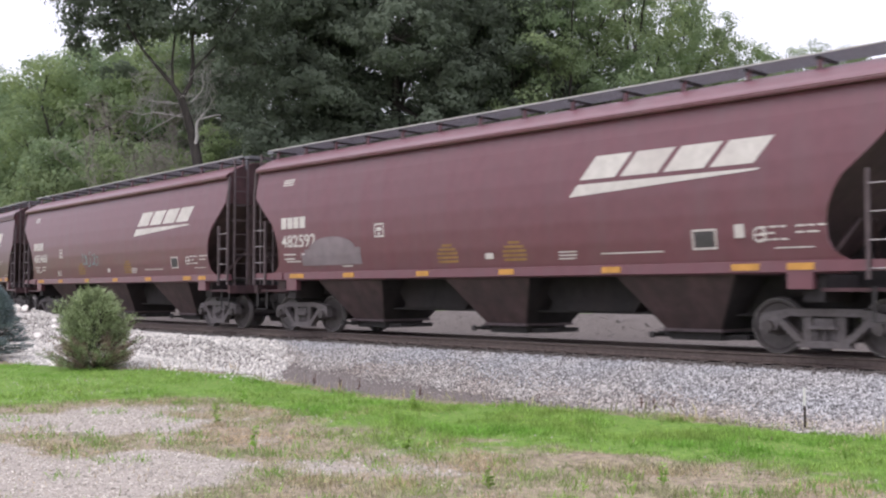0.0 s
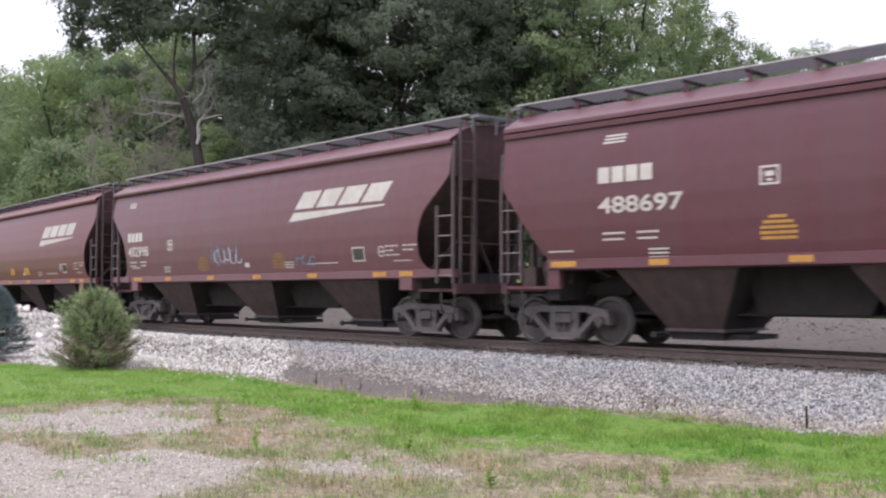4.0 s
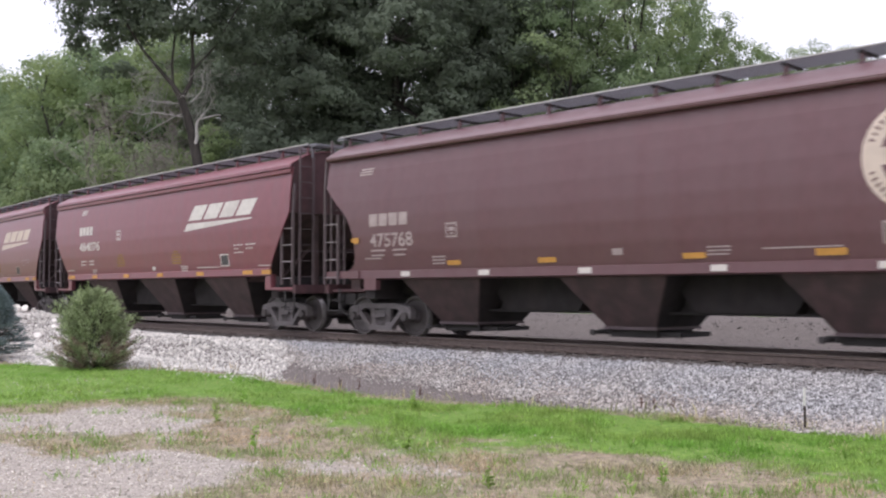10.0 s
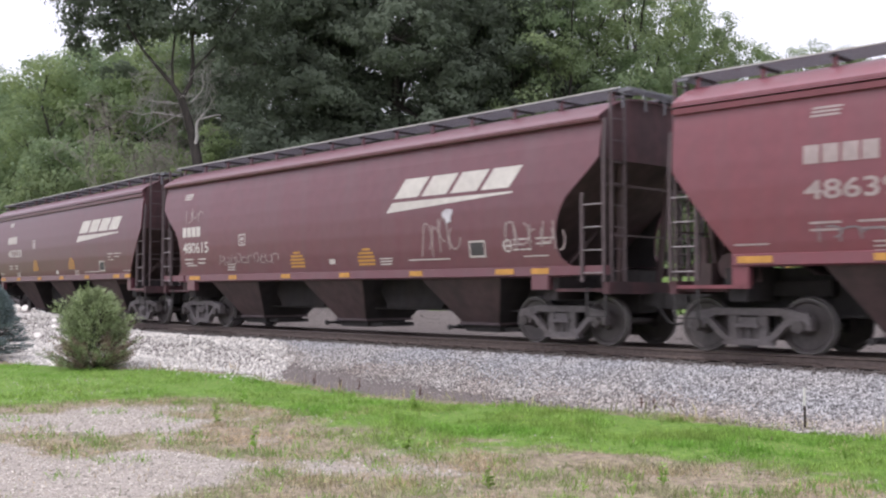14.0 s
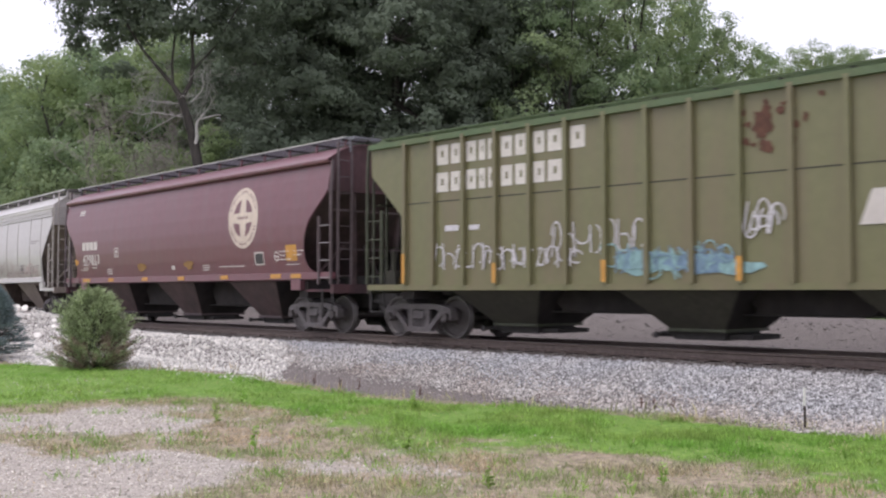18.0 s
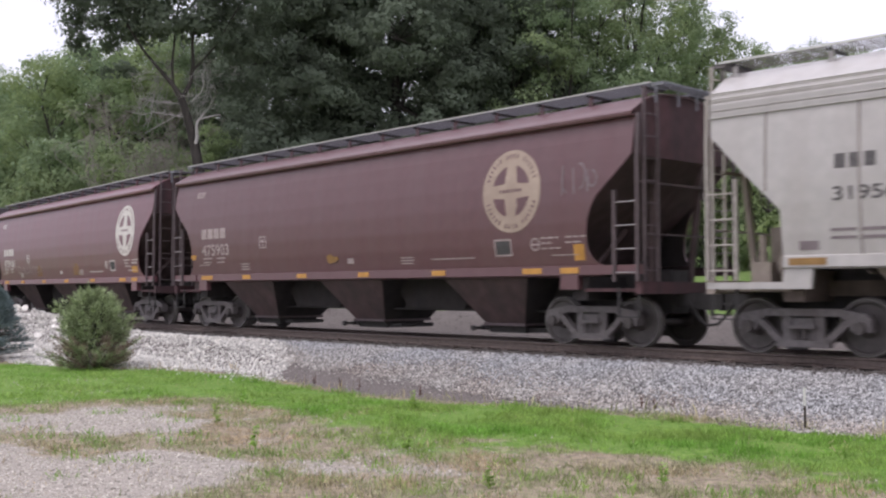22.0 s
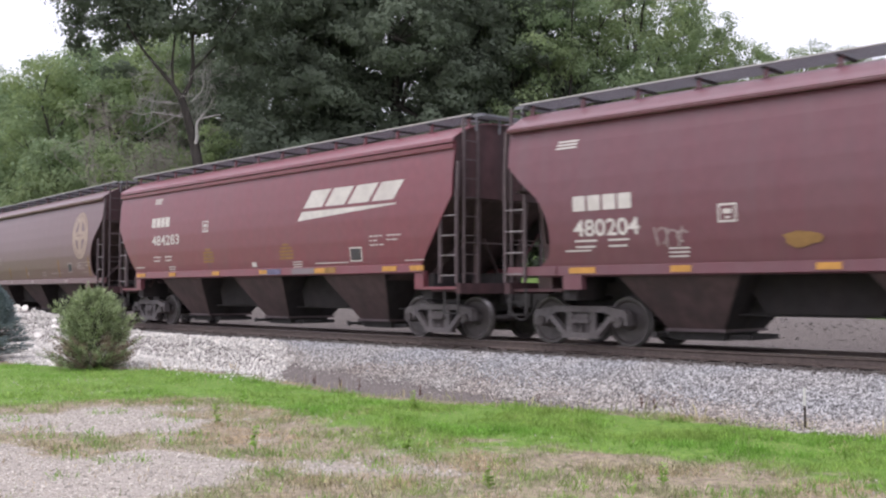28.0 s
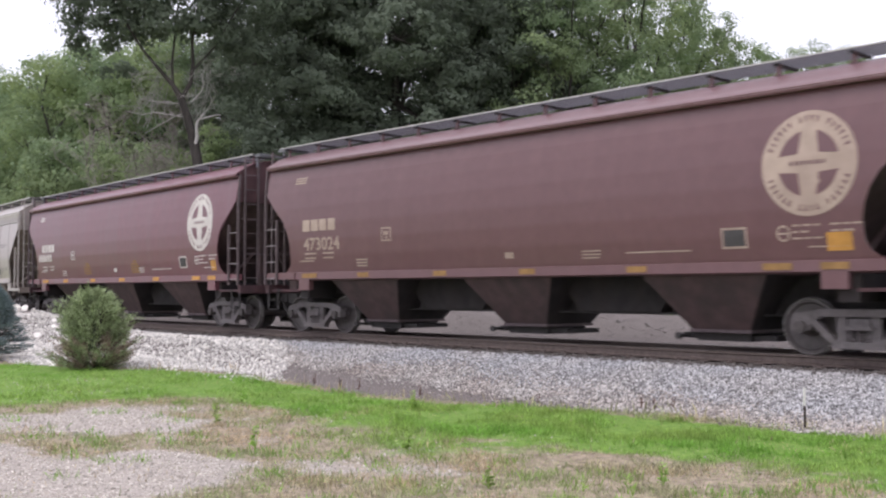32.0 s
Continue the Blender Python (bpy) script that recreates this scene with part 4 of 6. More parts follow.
    for s in (-1, 1):
        g = Shape()
        for y in (-1.0, -0.3, 0.3, 1.0):
            g.beam((s * (half + 0.1), y, zb - 0.35), (s * (half + 0.1), y, zb), 0.03, 0.03, up=(0, 1, 0))
        for q in range(2):
            g.beam((s * (half + 0.02), (2 * q - 1) * 1.0, zb - 0.03), (s * (half + 0.3), (2 * q - 1) * 1.0, zb - 0.03), 0.04, 0.05)
        for q in range(6):
            g.beam((s * (half - 0.05 + q * 0.06), -1.02, zb), (s * (half - 0.05 + q * 0.06), 1.02, zb), 0.02, 0.03)
        add(f"crossover{s}", "crossover_board", g, "metal")
    if name == "ribbed":
        for s in (-1, 1):
            for i in range(16):
                x = -6.83 + i * 0.9073
                g = Shape().box(x - 0.045, x + 0.045, *sorted((s * 1.49, s * 1.6)), 1.16, 4.31)
                add(f"rib{s}{i}", "side_rib", g, "paint")
            g = Shape().box(-half, half, *sorted((s * 1.49, s * 1.59)), 4.25, 4.365)
            add(f"chord{s}", "top_chord", g, "roofpaint")
    if name == "pale":
        for s in (-1, 1):
            for x in (-7.45, -5.96, -4.34, -2.72, -0.94, 0.75, 2.39, 4.01, 5.73, 7.15):
                g = Shape()
                zz = [q for q in zs if q <= 4.02 and interp(k["ends"], q) > abs(x) + 0.05]
                g.sheet([[(x - 0.022, s * (side_y(k, z) + 0.001), z), (x, s * (side_y(k, z) + 0.012), z), (x + 0.022, s * (side_y(k, z) + 0.001), z)] for z in zz])
                add(f"seam{s}{x}", "weld_seam", g, "seam")
    return out


PARTS = {name: car_parts(name) for name in KINDS}


# ---- lettering and marks, thin paint that follows the side's bow ----
class Marks:
    """Flat painted marks on the camera's side of a car."""

    def __init__(self, kind, lift=0.006):
        self.k, self.g, self.lift = KINDS[kind], Shape(), lift

    def y(self, z, lift=0.0):
        return -side_y(self.k, z) - self.lift - lift

    def quad(self, a, b, c, d, steps=3, lift=0.0):
        """Corners in x and z: lower left, lower right, upper right, upper left."""
        rows = []
        for i in range(steps + 1):
            t = i / steps
            p, q = [(a[0] + (d[0] - a[0]) * t, a[1] + (d[1] - a[1]) * t), (b[0] + (c[0] - b[0]) * t, b[1] + (c[1] - b[1]) * t)]
            rows.append([(p[0], self.y(p[1], lift), p[1]), (q[0], self.y(q[1], lift), q[1])])
        self.g.sheet(rows)
        return self

    def bar(self, x0, x1, z0, z1, slant=0.0):
        return self.quad((x0, z0), (x1, z0), (x1 + slant, z1), (x0 + slant, z1))

    def outline(self, x0, x1, z0, z1, w):
        return self.bar(x0, x1, z0, z0 + w).bar(x0, x1, z1 - w, z1).bar(x0, x0 + w, z0 + w, z1 - w).bar(x1 - w, x1, z0 + w, z1 - w)

    def disc(self, x, z, rx, rz, n=36, rings=8, lift=0.0, inner=0.0):
        rows = [[(x + math.cos(a * math.tau / n) * rx * r, self.y(z + math.sin(a * math.tau / n) * rz * r, lift), z + math.sin(a * math.tau / n) * rz * r) for a in range(n + 1)]
                for r in [inner + (1 - inner) * i / rings for i in range(rings + 1)]]
        self.g.sheet(rows)
        return self

    def blob(self, x, z, rx, rz, seed, n=18, lift=0.0):
        rnd = random.Random(seed)
        rr = [rnd.uniform(0.6, 1.1) for _ in range(n)]
        pts = [(x + math.cos(a * math.tau / n) * rx * rr[a % n], z + math.sin(a * math.tau / n) * rz * rr[a % n]) for a in range(n + 1)]
        self.g.sheet([[(x, self.y(z, lift), z)] * (n + 1), [(p, self.y(q, lift), q) for p, q in pts]])
        return self

    def stroke(self, pts, w):
        for (a, b), (c, d) in zip(pts, pts[1:]):
            L = math.hypot(c - a, d - b) or 1
            nx, nz = -(d - b) / L * w / 2, (c - a) / L * w / 2
            self.quad((a - nx, b - nz), (c - nx, d - nz), (c + nx, d + nz), (a + nx, b + nz), 2)
        return self

    def text(self, words, x, z, height, width):
        """Letters of the built-in font, squeezed to a width."""
        cu = bpy.data.curves.new("t", "FONT")
        cu.body, cu.size, cu.offset = words, 1.0, 0.018
        ob = bpy.data.objects.new("t", cu)
        scene.collection.objects.link(ob)
        bpy.context.view_layer.update()
        me = bpy.data.meshes.new_from_object(ob.evaluated_get(bpy.context.evaluated_depsgraph_get()))
        co = [v.co for v in me.vertices]
        lo, hi = min(c.x for c in co), max(c.x for c in co)
        top = max(c.y for c in co)
        self.g.add([(x + (c.x - lo) / (hi - lo) * width, self.y(z + c.y / top * height), z + c.y / top * height) for c in co], [tuple(p.vertices) for p in me.polygons])
        bpy.data.objects.remove(ob)
        bpy.data.meshes.remove(me)
        bpy.data.curves.remove(cu)
        return self

    def done(self, name, mat, car, label=""):
        if not self.g.v:
            return None
        ob = put(name, self.g.mesh(name, mat), car, label=label)
        return tagged(ob, kind="stuff") if name in ("stencil", "notice", "emblem_detail", "graffiti", "rust_patches", "reflectors", "company_name", "data_panel_lines") else ob


def block_mark(m, x0, x1, z0, z1, count, slant, gap=0.16):
    """A row of plain blocks in place of a company's name."""
    w = (x1 - x0) / count
    h = z1 - z0
    for i in range(count):
        a, b = x0 + i * w, x0 + (i + 1 - gap) * w
        m.bar(a, b, z0, z1, slant)


def lines(m, x, z, widths, h=0.035, pitch=0.07, centre=False):
    for i, w in enumerate(widths):
        a = x - w / 2 if centre else x
        m.bar(a, a + w, z - i * pitch - h, z - i * pitch)


def letter_car(car, spec):
    kind, number, mark = spec["kind"], spec.get("number"), spec.get("mark")
    white = spec.get("white", "white_paint")
    m = Marks(kind)
    if kind in ("round", "angled"):
        sh, sz, near_x, dx = (0.65 if mark == "disc" else 0.0, -0.1 if mark == "disc" else 0.0, -6.7 if mark == "disc" else -7.05, 0.0) if kind == "round" else (1.83, 0.34, -5.66, -0.5)
        if mark == "wedge":
            for i in range(4):
                a = 2.58 + i * 0.9175
                Marks(kind).bar(a, a + 0.798, 3.08, 3.50, 0.36).done("mark_block", spec.get("logo", white), car, "slanted pale painted block")
            Marks(kind).quad((2.32, 2.775), (6.2, 2.965), (6.24, 3.0), (2.52, 3.0)).done("mark_stripe", spec.get("logo", white), car, "tapering pale painted stripe")
        elif mark == "disc":
            w = Marks(kind)
            ex = spec.get("mx", 6.32)
            w.disc(ex, 3.0, 0.78, 0.82)
            w.done("emblem", spec.get("logo", "cream_paint"), car, "round cream emblem with a cross")
            w = Marks(kind, 0.010)
            for a in range(4):
                a0 = a * 90 + 14
                pts = [(math.cos(radians(a0 + i * 62 / 6)) * 0.5, math.sin(radians(a0 + i * 62 / 6)) * 0.52) for i in range(7)]
                inner = (0.17 * math.copysign(1, math.cos(radians(a0 + 31))), 0.15 * math.copysign(1, math.sin(radians(a0 + 31))))
                w.g.sheet([[(ex + inner[0], w.y(3.0 + inner[1]), 3.0 + inner[1])] * 7, [(ex + p, w.y(3.0 + q), 3.0 + q) for p, q in pts]])
            for i in range(44):
                a = math.tau * (i + 0.5) / 44
                if i % 22 in (20, 21, 0, 1) or i in (8, 13, 30, 35):
                    continue
                c, s = math.cos(a), math.sin(a)
                w.stroke([(ex + c * 0.62, 3.0 + s * 0.65), (ex + c * 0.70, 3.0 + s * 0.74)], 0.032)
                if i % 3:
                    w.stroke([(ex + c * 0.69 - s * 0.03, 3.0 + s * 0.73 + c * 0.03), (ex + c * 0.69 + s * 0.03, 3.0 + s * 0.73 - c * 0.03)], 0.028)
            for i in range(9):
                w.bar(ex - 0.3 + i * 0.067, ex - 0.26 + i * 0.067, 2.97, 3.04)
            w.done("emblem_detail", spec["paint"], car)
        if kind == "angled":
            block_mark(m, -5.73, -4.52, 2.98, 3.27, 4, 0.0)
            m.text(number, -5.73, 2.44, 0.29, 1.78)
        else:
            dz = spec.get("lower", 0.1 if mark == "disc" else 0.0)
            tx = -7.12 + spec.get("textshift", 0.4 if mark == "disc" else 0.0)
            block_mark(m, tx, tx + (1.35 if mark == "disc" else 1.07), 2.60 - dz, 2.88 - dz, 4, 0.0)
        if kind == "angled":
            pass
        elif number:
            m.text(number, tx, 2.14 - dz, 0.30, 1.45)
        else:
            for i in range(6):
                m.bar(-7.1 + i * 0.24, -6.93 + i * 0.24, 2.16, 2.42)
        sh, sz = sh + spec.get("bx", 0.0), sz + spec.get("bz", -0.12 if kind == "round" else 0.0)
        m.outline(-4.37 + sh, -4.03 + sh, 2.38 + sz, 2.69 + sz, 0.035).bar(-4.28 + sh, -4.12 + sh, 2.52 + sz, 2.6 + sz).bar(-4.25 + sh, -4.15 + sh, 2.44 + sz, 2.48 + sz)
        lines(m, near_x, 2.09 if kind == "angled" else 1.97, (0.5, 0.45), 0.036, 0.11)
        lines(m, near_x + 0.75, 2.09 if kind == "angled" else 1.97, (0.45, 0.4), 0.036, 0.11)
        m.bar(-6.95, -6.35, 1.76, 1.79)
        lines(m, -4.7, 1.78, (0.42, 0.4, 0.38), 0.03, 0.07)
        lines(m, 2.0, 1.78, (0.44, 0.44, 0.4), 0.026, 0.062)
        tx = -7.15 if kind == "round" else -5.63
        for i in range(3):
            m.bar(tx + 0.02 * i, tx + 0.47 + 0.02 * i, 3.70 + 0.06 * i, 3.735 + 0.06 * i)
        m.bar(3.0, 4.35, 1.70, 1.725)
        m.bar(0.05, 0.28, 1.68, 1.80)
        m.outline(4.95 + dx, 5.42 + dx, 1.72, 2.06, 0.035)
        tx, tz = (6.2, 2.06) if kind == "round" else (5.25, 2.3)
        for i, row in enumerate(((0.13, 0.16, 0.1), (0.1, 0.13), (0.16, 0.12, 0.14))):
            a = tx
            for w in row:
                m.bar(a, a + w, tz - i * 0.1 - 0.03, tz - i * 0.1)
                a += w + 0.035
        for i, row in enumerate(((0.16, 0.12, 0.15), (0.14, 0.2))):
            a = tx + 0.62
            for w in row:
                m.bar(a, a + w, tz - i * 0.1 - 0.03, tz - i * 0.1)
                a += w + 0.035
        if kind == "round":
            cx = spec.get("cx", 6.05)
            m.disc(cx, 1.93, 0.12, 0.13, 14, 1, 0, 0.75).bar(cx - 0.09, cx + 0.09, 1.91, 1.94)
        m.bar(6.45, 7.1, 1.70, 1.72)
        m.done("stencil", white, car)
        b = Marks(kind, 0.008)
        b.bar(5.0 + dx, 5.37 + dx, 1.76, 2.02)
        b.done("data_panel", "black_paint", car, "small dark inspection stencil")
        y = Marks(kind)
        for x in spec.get("notices", (-2.25, 1.75)):
            lines(y, x, 2.24 if kind == "angled" else 2.02, (0.3, 0.52, 0.62, 0.64, 0.6), 0.05, 0.085, True)
        if spec.get("notice", "faded_yellow"):
            y.done("notice", spec.get("notice", "faded_yellow"), car)
    elif kind == "pale":
        cx, cn, nx, nw = spec.get("letters", (-6.66, 4, -6.53, 0.73))
        d = Marks(kind)
        for i in range(cn):
            d.bar(cx + i * 0.225, cx + 0.165 + i * 0.225, 2.88, 3.10)
        if number:
            d.text(number, nx, 2.40, 0.21, nw)
        d.done("stencil", "faded_black", car)
        lines(m, -6.42, 1.98, (0.4, 0.4), 0.045, 0.12)
        lines(m, -5.95, 1.98, (0.45, 0.4), 0.05, 0.12)
        m.bar(-6.93, -6.62, 1.66, 1.8)
        m.bar(5.85, 6.95, 2.98, 3.01).bar(5.85, 6.6, 2.9, 2.925)
        lines(m, 5.9, 2.02, (0.45, 0.4, 0.35), 0.03, 0.08)
        lines(m, 6.55, 2.05, (0.4, 0.3), 0.03, 0.08)
        lines(m, -0.7, 1.98, (1.2, 1.3), 0.03, 0.1)
        m.done("stencil", "grey_paint", car)
        b = Marks(kind, 0.008)
        px = spec.get("panel", 5.35)
        b.bar(px, px + 0.46, 1.76, 2.08)
        b.done("data_panel", "black_paint", car, "small black inspection stencil")
        b = Marks(kind, 0.010)
        b.outline(px + 0.04, px + 0.42, 1.8, 2.04, 0.03).bar(px + 0.22, px + 0.25, 1.83, 2.01)
        b.done("data_panel_lines", "white_paint", car)
        p = Marks(kind)
        p.bar(-0.86, 0.68, 2.36, 2.44)
        p.done("pink_stripe", "pink_paint", car)
    else:
        w = Marks(kind, 0.008)
        # two rows of plain blocks for the company's name
        xs = [(-5.86, -5.5), (-5.42, -5.12), (-4.96, -4.68), (-4.6, -4.42), (-4.34, -4.18), (-3.98, -3.68), (-3.6, -3.3), (-3.12, -2.84), (-2.76, -2.4), (-2.2, -1.86)]
        for a, b in xs:
            w.bar(a, b, 3.72, 3.88).bar(a, a + (b - a) * 0.4, 3.88, 4.02).bar(a + (b - a) * 0.62, b, 3.88, 4.02).bar(a, b, 4.02, 4.14)
        for a, b in xs[:9]:
            w.bar(a, b, 3.14, 3.28).bar(a, a + (b - a) * 0.4, 3.28, 3.42).bar(a + (b - a) * 0.62, b, 3.28, 3.42).bar(a, b, 3.42, 3.55)
        w.done("company_name", "white_paint", car, "two rows of plain white blocks")
        # a big white emblem of slanted and rounded plain shapes
        Marks(kind, 0.0120).quad((3.75, 3.55), (4.75, 3.5), (5.05, 4.12), (3.98, 4.18), 4).done("mark_shape", "white_paint", car, "chipped white painted shape of the emblem")
        Marks(kind, 0.0135).quad((4.75, 3.5), (5.6, 3.62), (6.3, 4.13), (5.05, 4.12), 4).done("mark_shape", "white_paint", car, "chipped white painted shape of the emblem")
        Marks(kind, 0.0150).quad((4.66, 3.55), (5.1, 3.1), (5.35, 3.1), (5.6, 3.62), 3).done("mark_shape", "white_paint", car, "chipped white painted shape of the emblem")
        Marks(kind, 0.0165).disc(6.28, 3.62, 0.48, 0.5, 28, 3).done("mark_shape", "white_paint", car, "chipped white painted shape of the emblem")
        Marks(kind, 0.0180).quad((5.6, 3.14), (6.3, 3.12), (6.3, 4.13), (5.75, 4.12), 4).done("mark_shape", "white_paint", car, "chipped white painted shape of the emblem")
        Marks(kind, 0.0195).quad((3.3, 2.02), (5.95, 2.02), (5.95, 2.55), (3.5, 2.55), 4).done("mark_shape", "white_paint", car, "chipped white painted shape of the emblem")
        Marks(kind, 0.0210).quad((4.3, 2.5), (4.75, 2.5), (4.6, 2.95), (4.4, 2.98), 3).done("mark_shape", "white_paint", car, "chipped white painted shape of the emblem")
        Marks(kind, 0.0225).disc(6.05, 2.53, 0.5, 0.51, 28, 3).done("mark_shape", "white_paint", car, "chipped white painted shape of the emblem")
        Marks(kind, 0.0240).quad((5.4, 2.03), (6.05, 2.02), (6.05, 3.04), (5.55, 3.0), 4).done("mark_shape", "white_paint", car, "chipped white painted shape of the emblem")
        rnd = random.Random(5)
        for _ in range(34):
            x, z = rnd.choice(((rnd.uniform(3.9, 6.5), rnd.uniform(3.4, 4.1)), (rnd.uniform(3.4, 6.3), rnd.uniform(2.05, 2.6)), (rnd.uniform(1.2, 3.0), rnd.uniform(3.2, 4.1)), (rnd.uniform(6.9, 7.6), rnd.uniform(3.4, 3.9))))
            Marks(kind, 0.016).blob(x, z, rnd.uniform(0.03, 0.1), rnd.uniform(0.03, 0.12), rnd.random(), 9).done("rust_patch", "rust", car)
        Marks(kind, 0.016).blob(1.75, 3.75, 0.2, 0.3, 3).done("rust_patch", "rust", car)
        Marks(kind, 0.016).blob(1.8, 3.35, 0.14, 0.14, 4).done("rust_patch", "rust", car)
        for i in (0, 3, 6, 9, 12, 15):
            x = -6.83 + i * 0.9073
            Marks(kind, 0.102).bar(x - 0.05, x + 0.05, 1.2, 1.85 if i in (0, 15) else 1.6).done("reflector", "yellow_paint", car)
        Marks(kind, 0.004).bar(-6.9, 6.9, 2.93, 2.955).done("sheet_seam", "green_grime", car, "dark welded seam along the side")
        m.bar(-5.6, -5.2, 2.3, 2.42).bar(-4.9, -4.6, 2.3, 2.4)
        lines(m, 5.3, 1.45, (0.6, 0.3), 0.04, 0.1)
        lines(m, 6.2, 1.5, (0.42, 0.42, 0.42), 0.06, 0.09)
        m.done("stencil", "spray_white", car)
    # reflector strips along the sill
    if kind != "ribbed":
        yk = KINDS[kind]
        yy = -side_y(yk, yk["sill"]) - 0.066
        for x, w in spec.get("strips", ((-6.6, 0.6), (-4.5, 0.4), (-1.9, 0.4), (0.6, 0.4), (3.2, 0.42), (5.9, 0.5), (6.85, 0.45))):
            r = Shape().box(x - w / 2, x + w / 2, yy - 0.004, yy + 0.02, yk["sill"] + 0.03, yk["sill"] + 0.14)
            put("reflector", r.mesh("reflector", spec.get("strip_mat", "yellow_paint")), car)
        for x, w, mat in spec.get("smears", ()):
            r = Shape().box(x - w / 2, x + w / 2, yy - 0.003, yy + 0.02, yk["sill"] + 0.015, yk["sill"] + 0.155)
            put("paint_smear", r.mesh("paint_smear", mat), car, label="smear of stray paint on the sill")
    # graffiti and patches of over-painting
    for j, (shape, x, z, w, h, mat) in enumerate(spec.get("tags", ())):
        q = Marks(kind, 0.013 + 0.003 * j)
        rnd = random.Random(int(x * 100) + j)
        if shape == "patch":
            q.bar(x - w * 0.5, x + w * 0.5, z - h * 0.5, z + h * 0.15)
            q.disc(x, z + h * 0.1, w * 0.42, h * 0.5, 20, 4, 0.002)
            q.bar(x - w * 0.56, x - w * 0.3, z - h * 0.5, z - h * 0.05)
        elif shape == "bar":
            q.bar(x - w / 2, x + w / 2, z - h / 2, z + h / 2)
        elif shape == "plate":
            q.quad((x - w * 0.5, z - h * 0.5), (x + w * 0.5, z - h * 0.5), (x + w * 0.33, z + h * 0.5), (x - w * 0.36, z + h * 0.5))
        elif shape == "blob":
            q.blob(x, z, w / 2, h / 2, j, 14)
        else:
            n = max(3, int(w / 0.28))
            for i in range(n):
                cx = x - w / 2 + (i + 0.5) * w / n
                a0, turn = rnd.uniform(0, math.tau), rnd.choice((-1, 1)) * rnd.uniform(2.5, 5.5)
                rx, rz, zc = w / n * rnd.uniform(0.35, 0.6), h * rnd.uniform(0.22, 0.4), z + h * rnd.uniform(-0.15, 0.15)
                q.stroke([(cx + rx * math.cos(a0 + turn * j2 / 9), zc + rz * math.sin(a0 + turn * j2 / 9)) for j2 in range(10)], 0.03)
                lean = rnd.uniform(-0.08, 0.12)
                q.stroke([(cx - rx, z - h * rnd.uniform(0.3, 0.5)), (cx - rx + lean, z + h * rnd.uniform(0.25, 0.5))], 0.032)
        q.done("graffiti" if shape != "patch" else "paint_patch", mat, car)
    if spec.get("box"):
        q = Marks(kind)
        q.bar(*spec["box"])
        q.done("reflector_block", "yellow_paint", car)


def build_car(spec):
    kind = spec["kind"]
    car = tagged(new("hopper_car"), spec["label"], "freight car", "cars of the train")
    pale, green = kind == "pale", kind == "ribbed"
    # pale cars' walkway is dark cast steel: its grating's shade as colour
    roles = {"paint": spec["paint"], "roofpaint": "fresh_green", "grime": "tan_grime" if pale else "green_grime" if green else "grime",
             "bay": "tan_grime" if pale else "green_grime" if green else "grime", "dark": "black_steel", "deep_shade": "deep_shade_tan" if pale else "deep_shade", "ridge": "deep_shade_tan" if pale else "deep_shade", "metal": "fresh_green" if green else "cast_steel" if pale else "galvanised",
             "endpaint": spec["paint"] if pale or green else "dark_end_maroon", "edge": "fresh_green" if green else "pale_edge", "trim": "dusty_tan" if pale else "old_green" if green else "dusty_steel", "seam": "seam_dirt",
             "rung": "dusty_tan" if pale else "old_green" if green else "sunlit_rung", "deck": "tan_grime" if pale else "green_grime" if green else "dark_end_maroon"}
    made = {}
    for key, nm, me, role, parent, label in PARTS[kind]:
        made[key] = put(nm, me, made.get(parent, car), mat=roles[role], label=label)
    if green:
        made["roof"].material_slots[0].material = MATS["fresh_green"]
        for s in (-1, 1):
            made[f"end{s}"].material_slots[0].material = MATS["fresh_green"]
    for s in (-1, 1):
        add_truck(car, s * KINDS[kind]["wheel"])
    letter_car(car, spec)
    return car


def spec(kind, paint_name, label, number=None, mark=None, **more):
    return dict(kind=kind, paint=paint_name, label=label, number=number, mark=mark, **more)


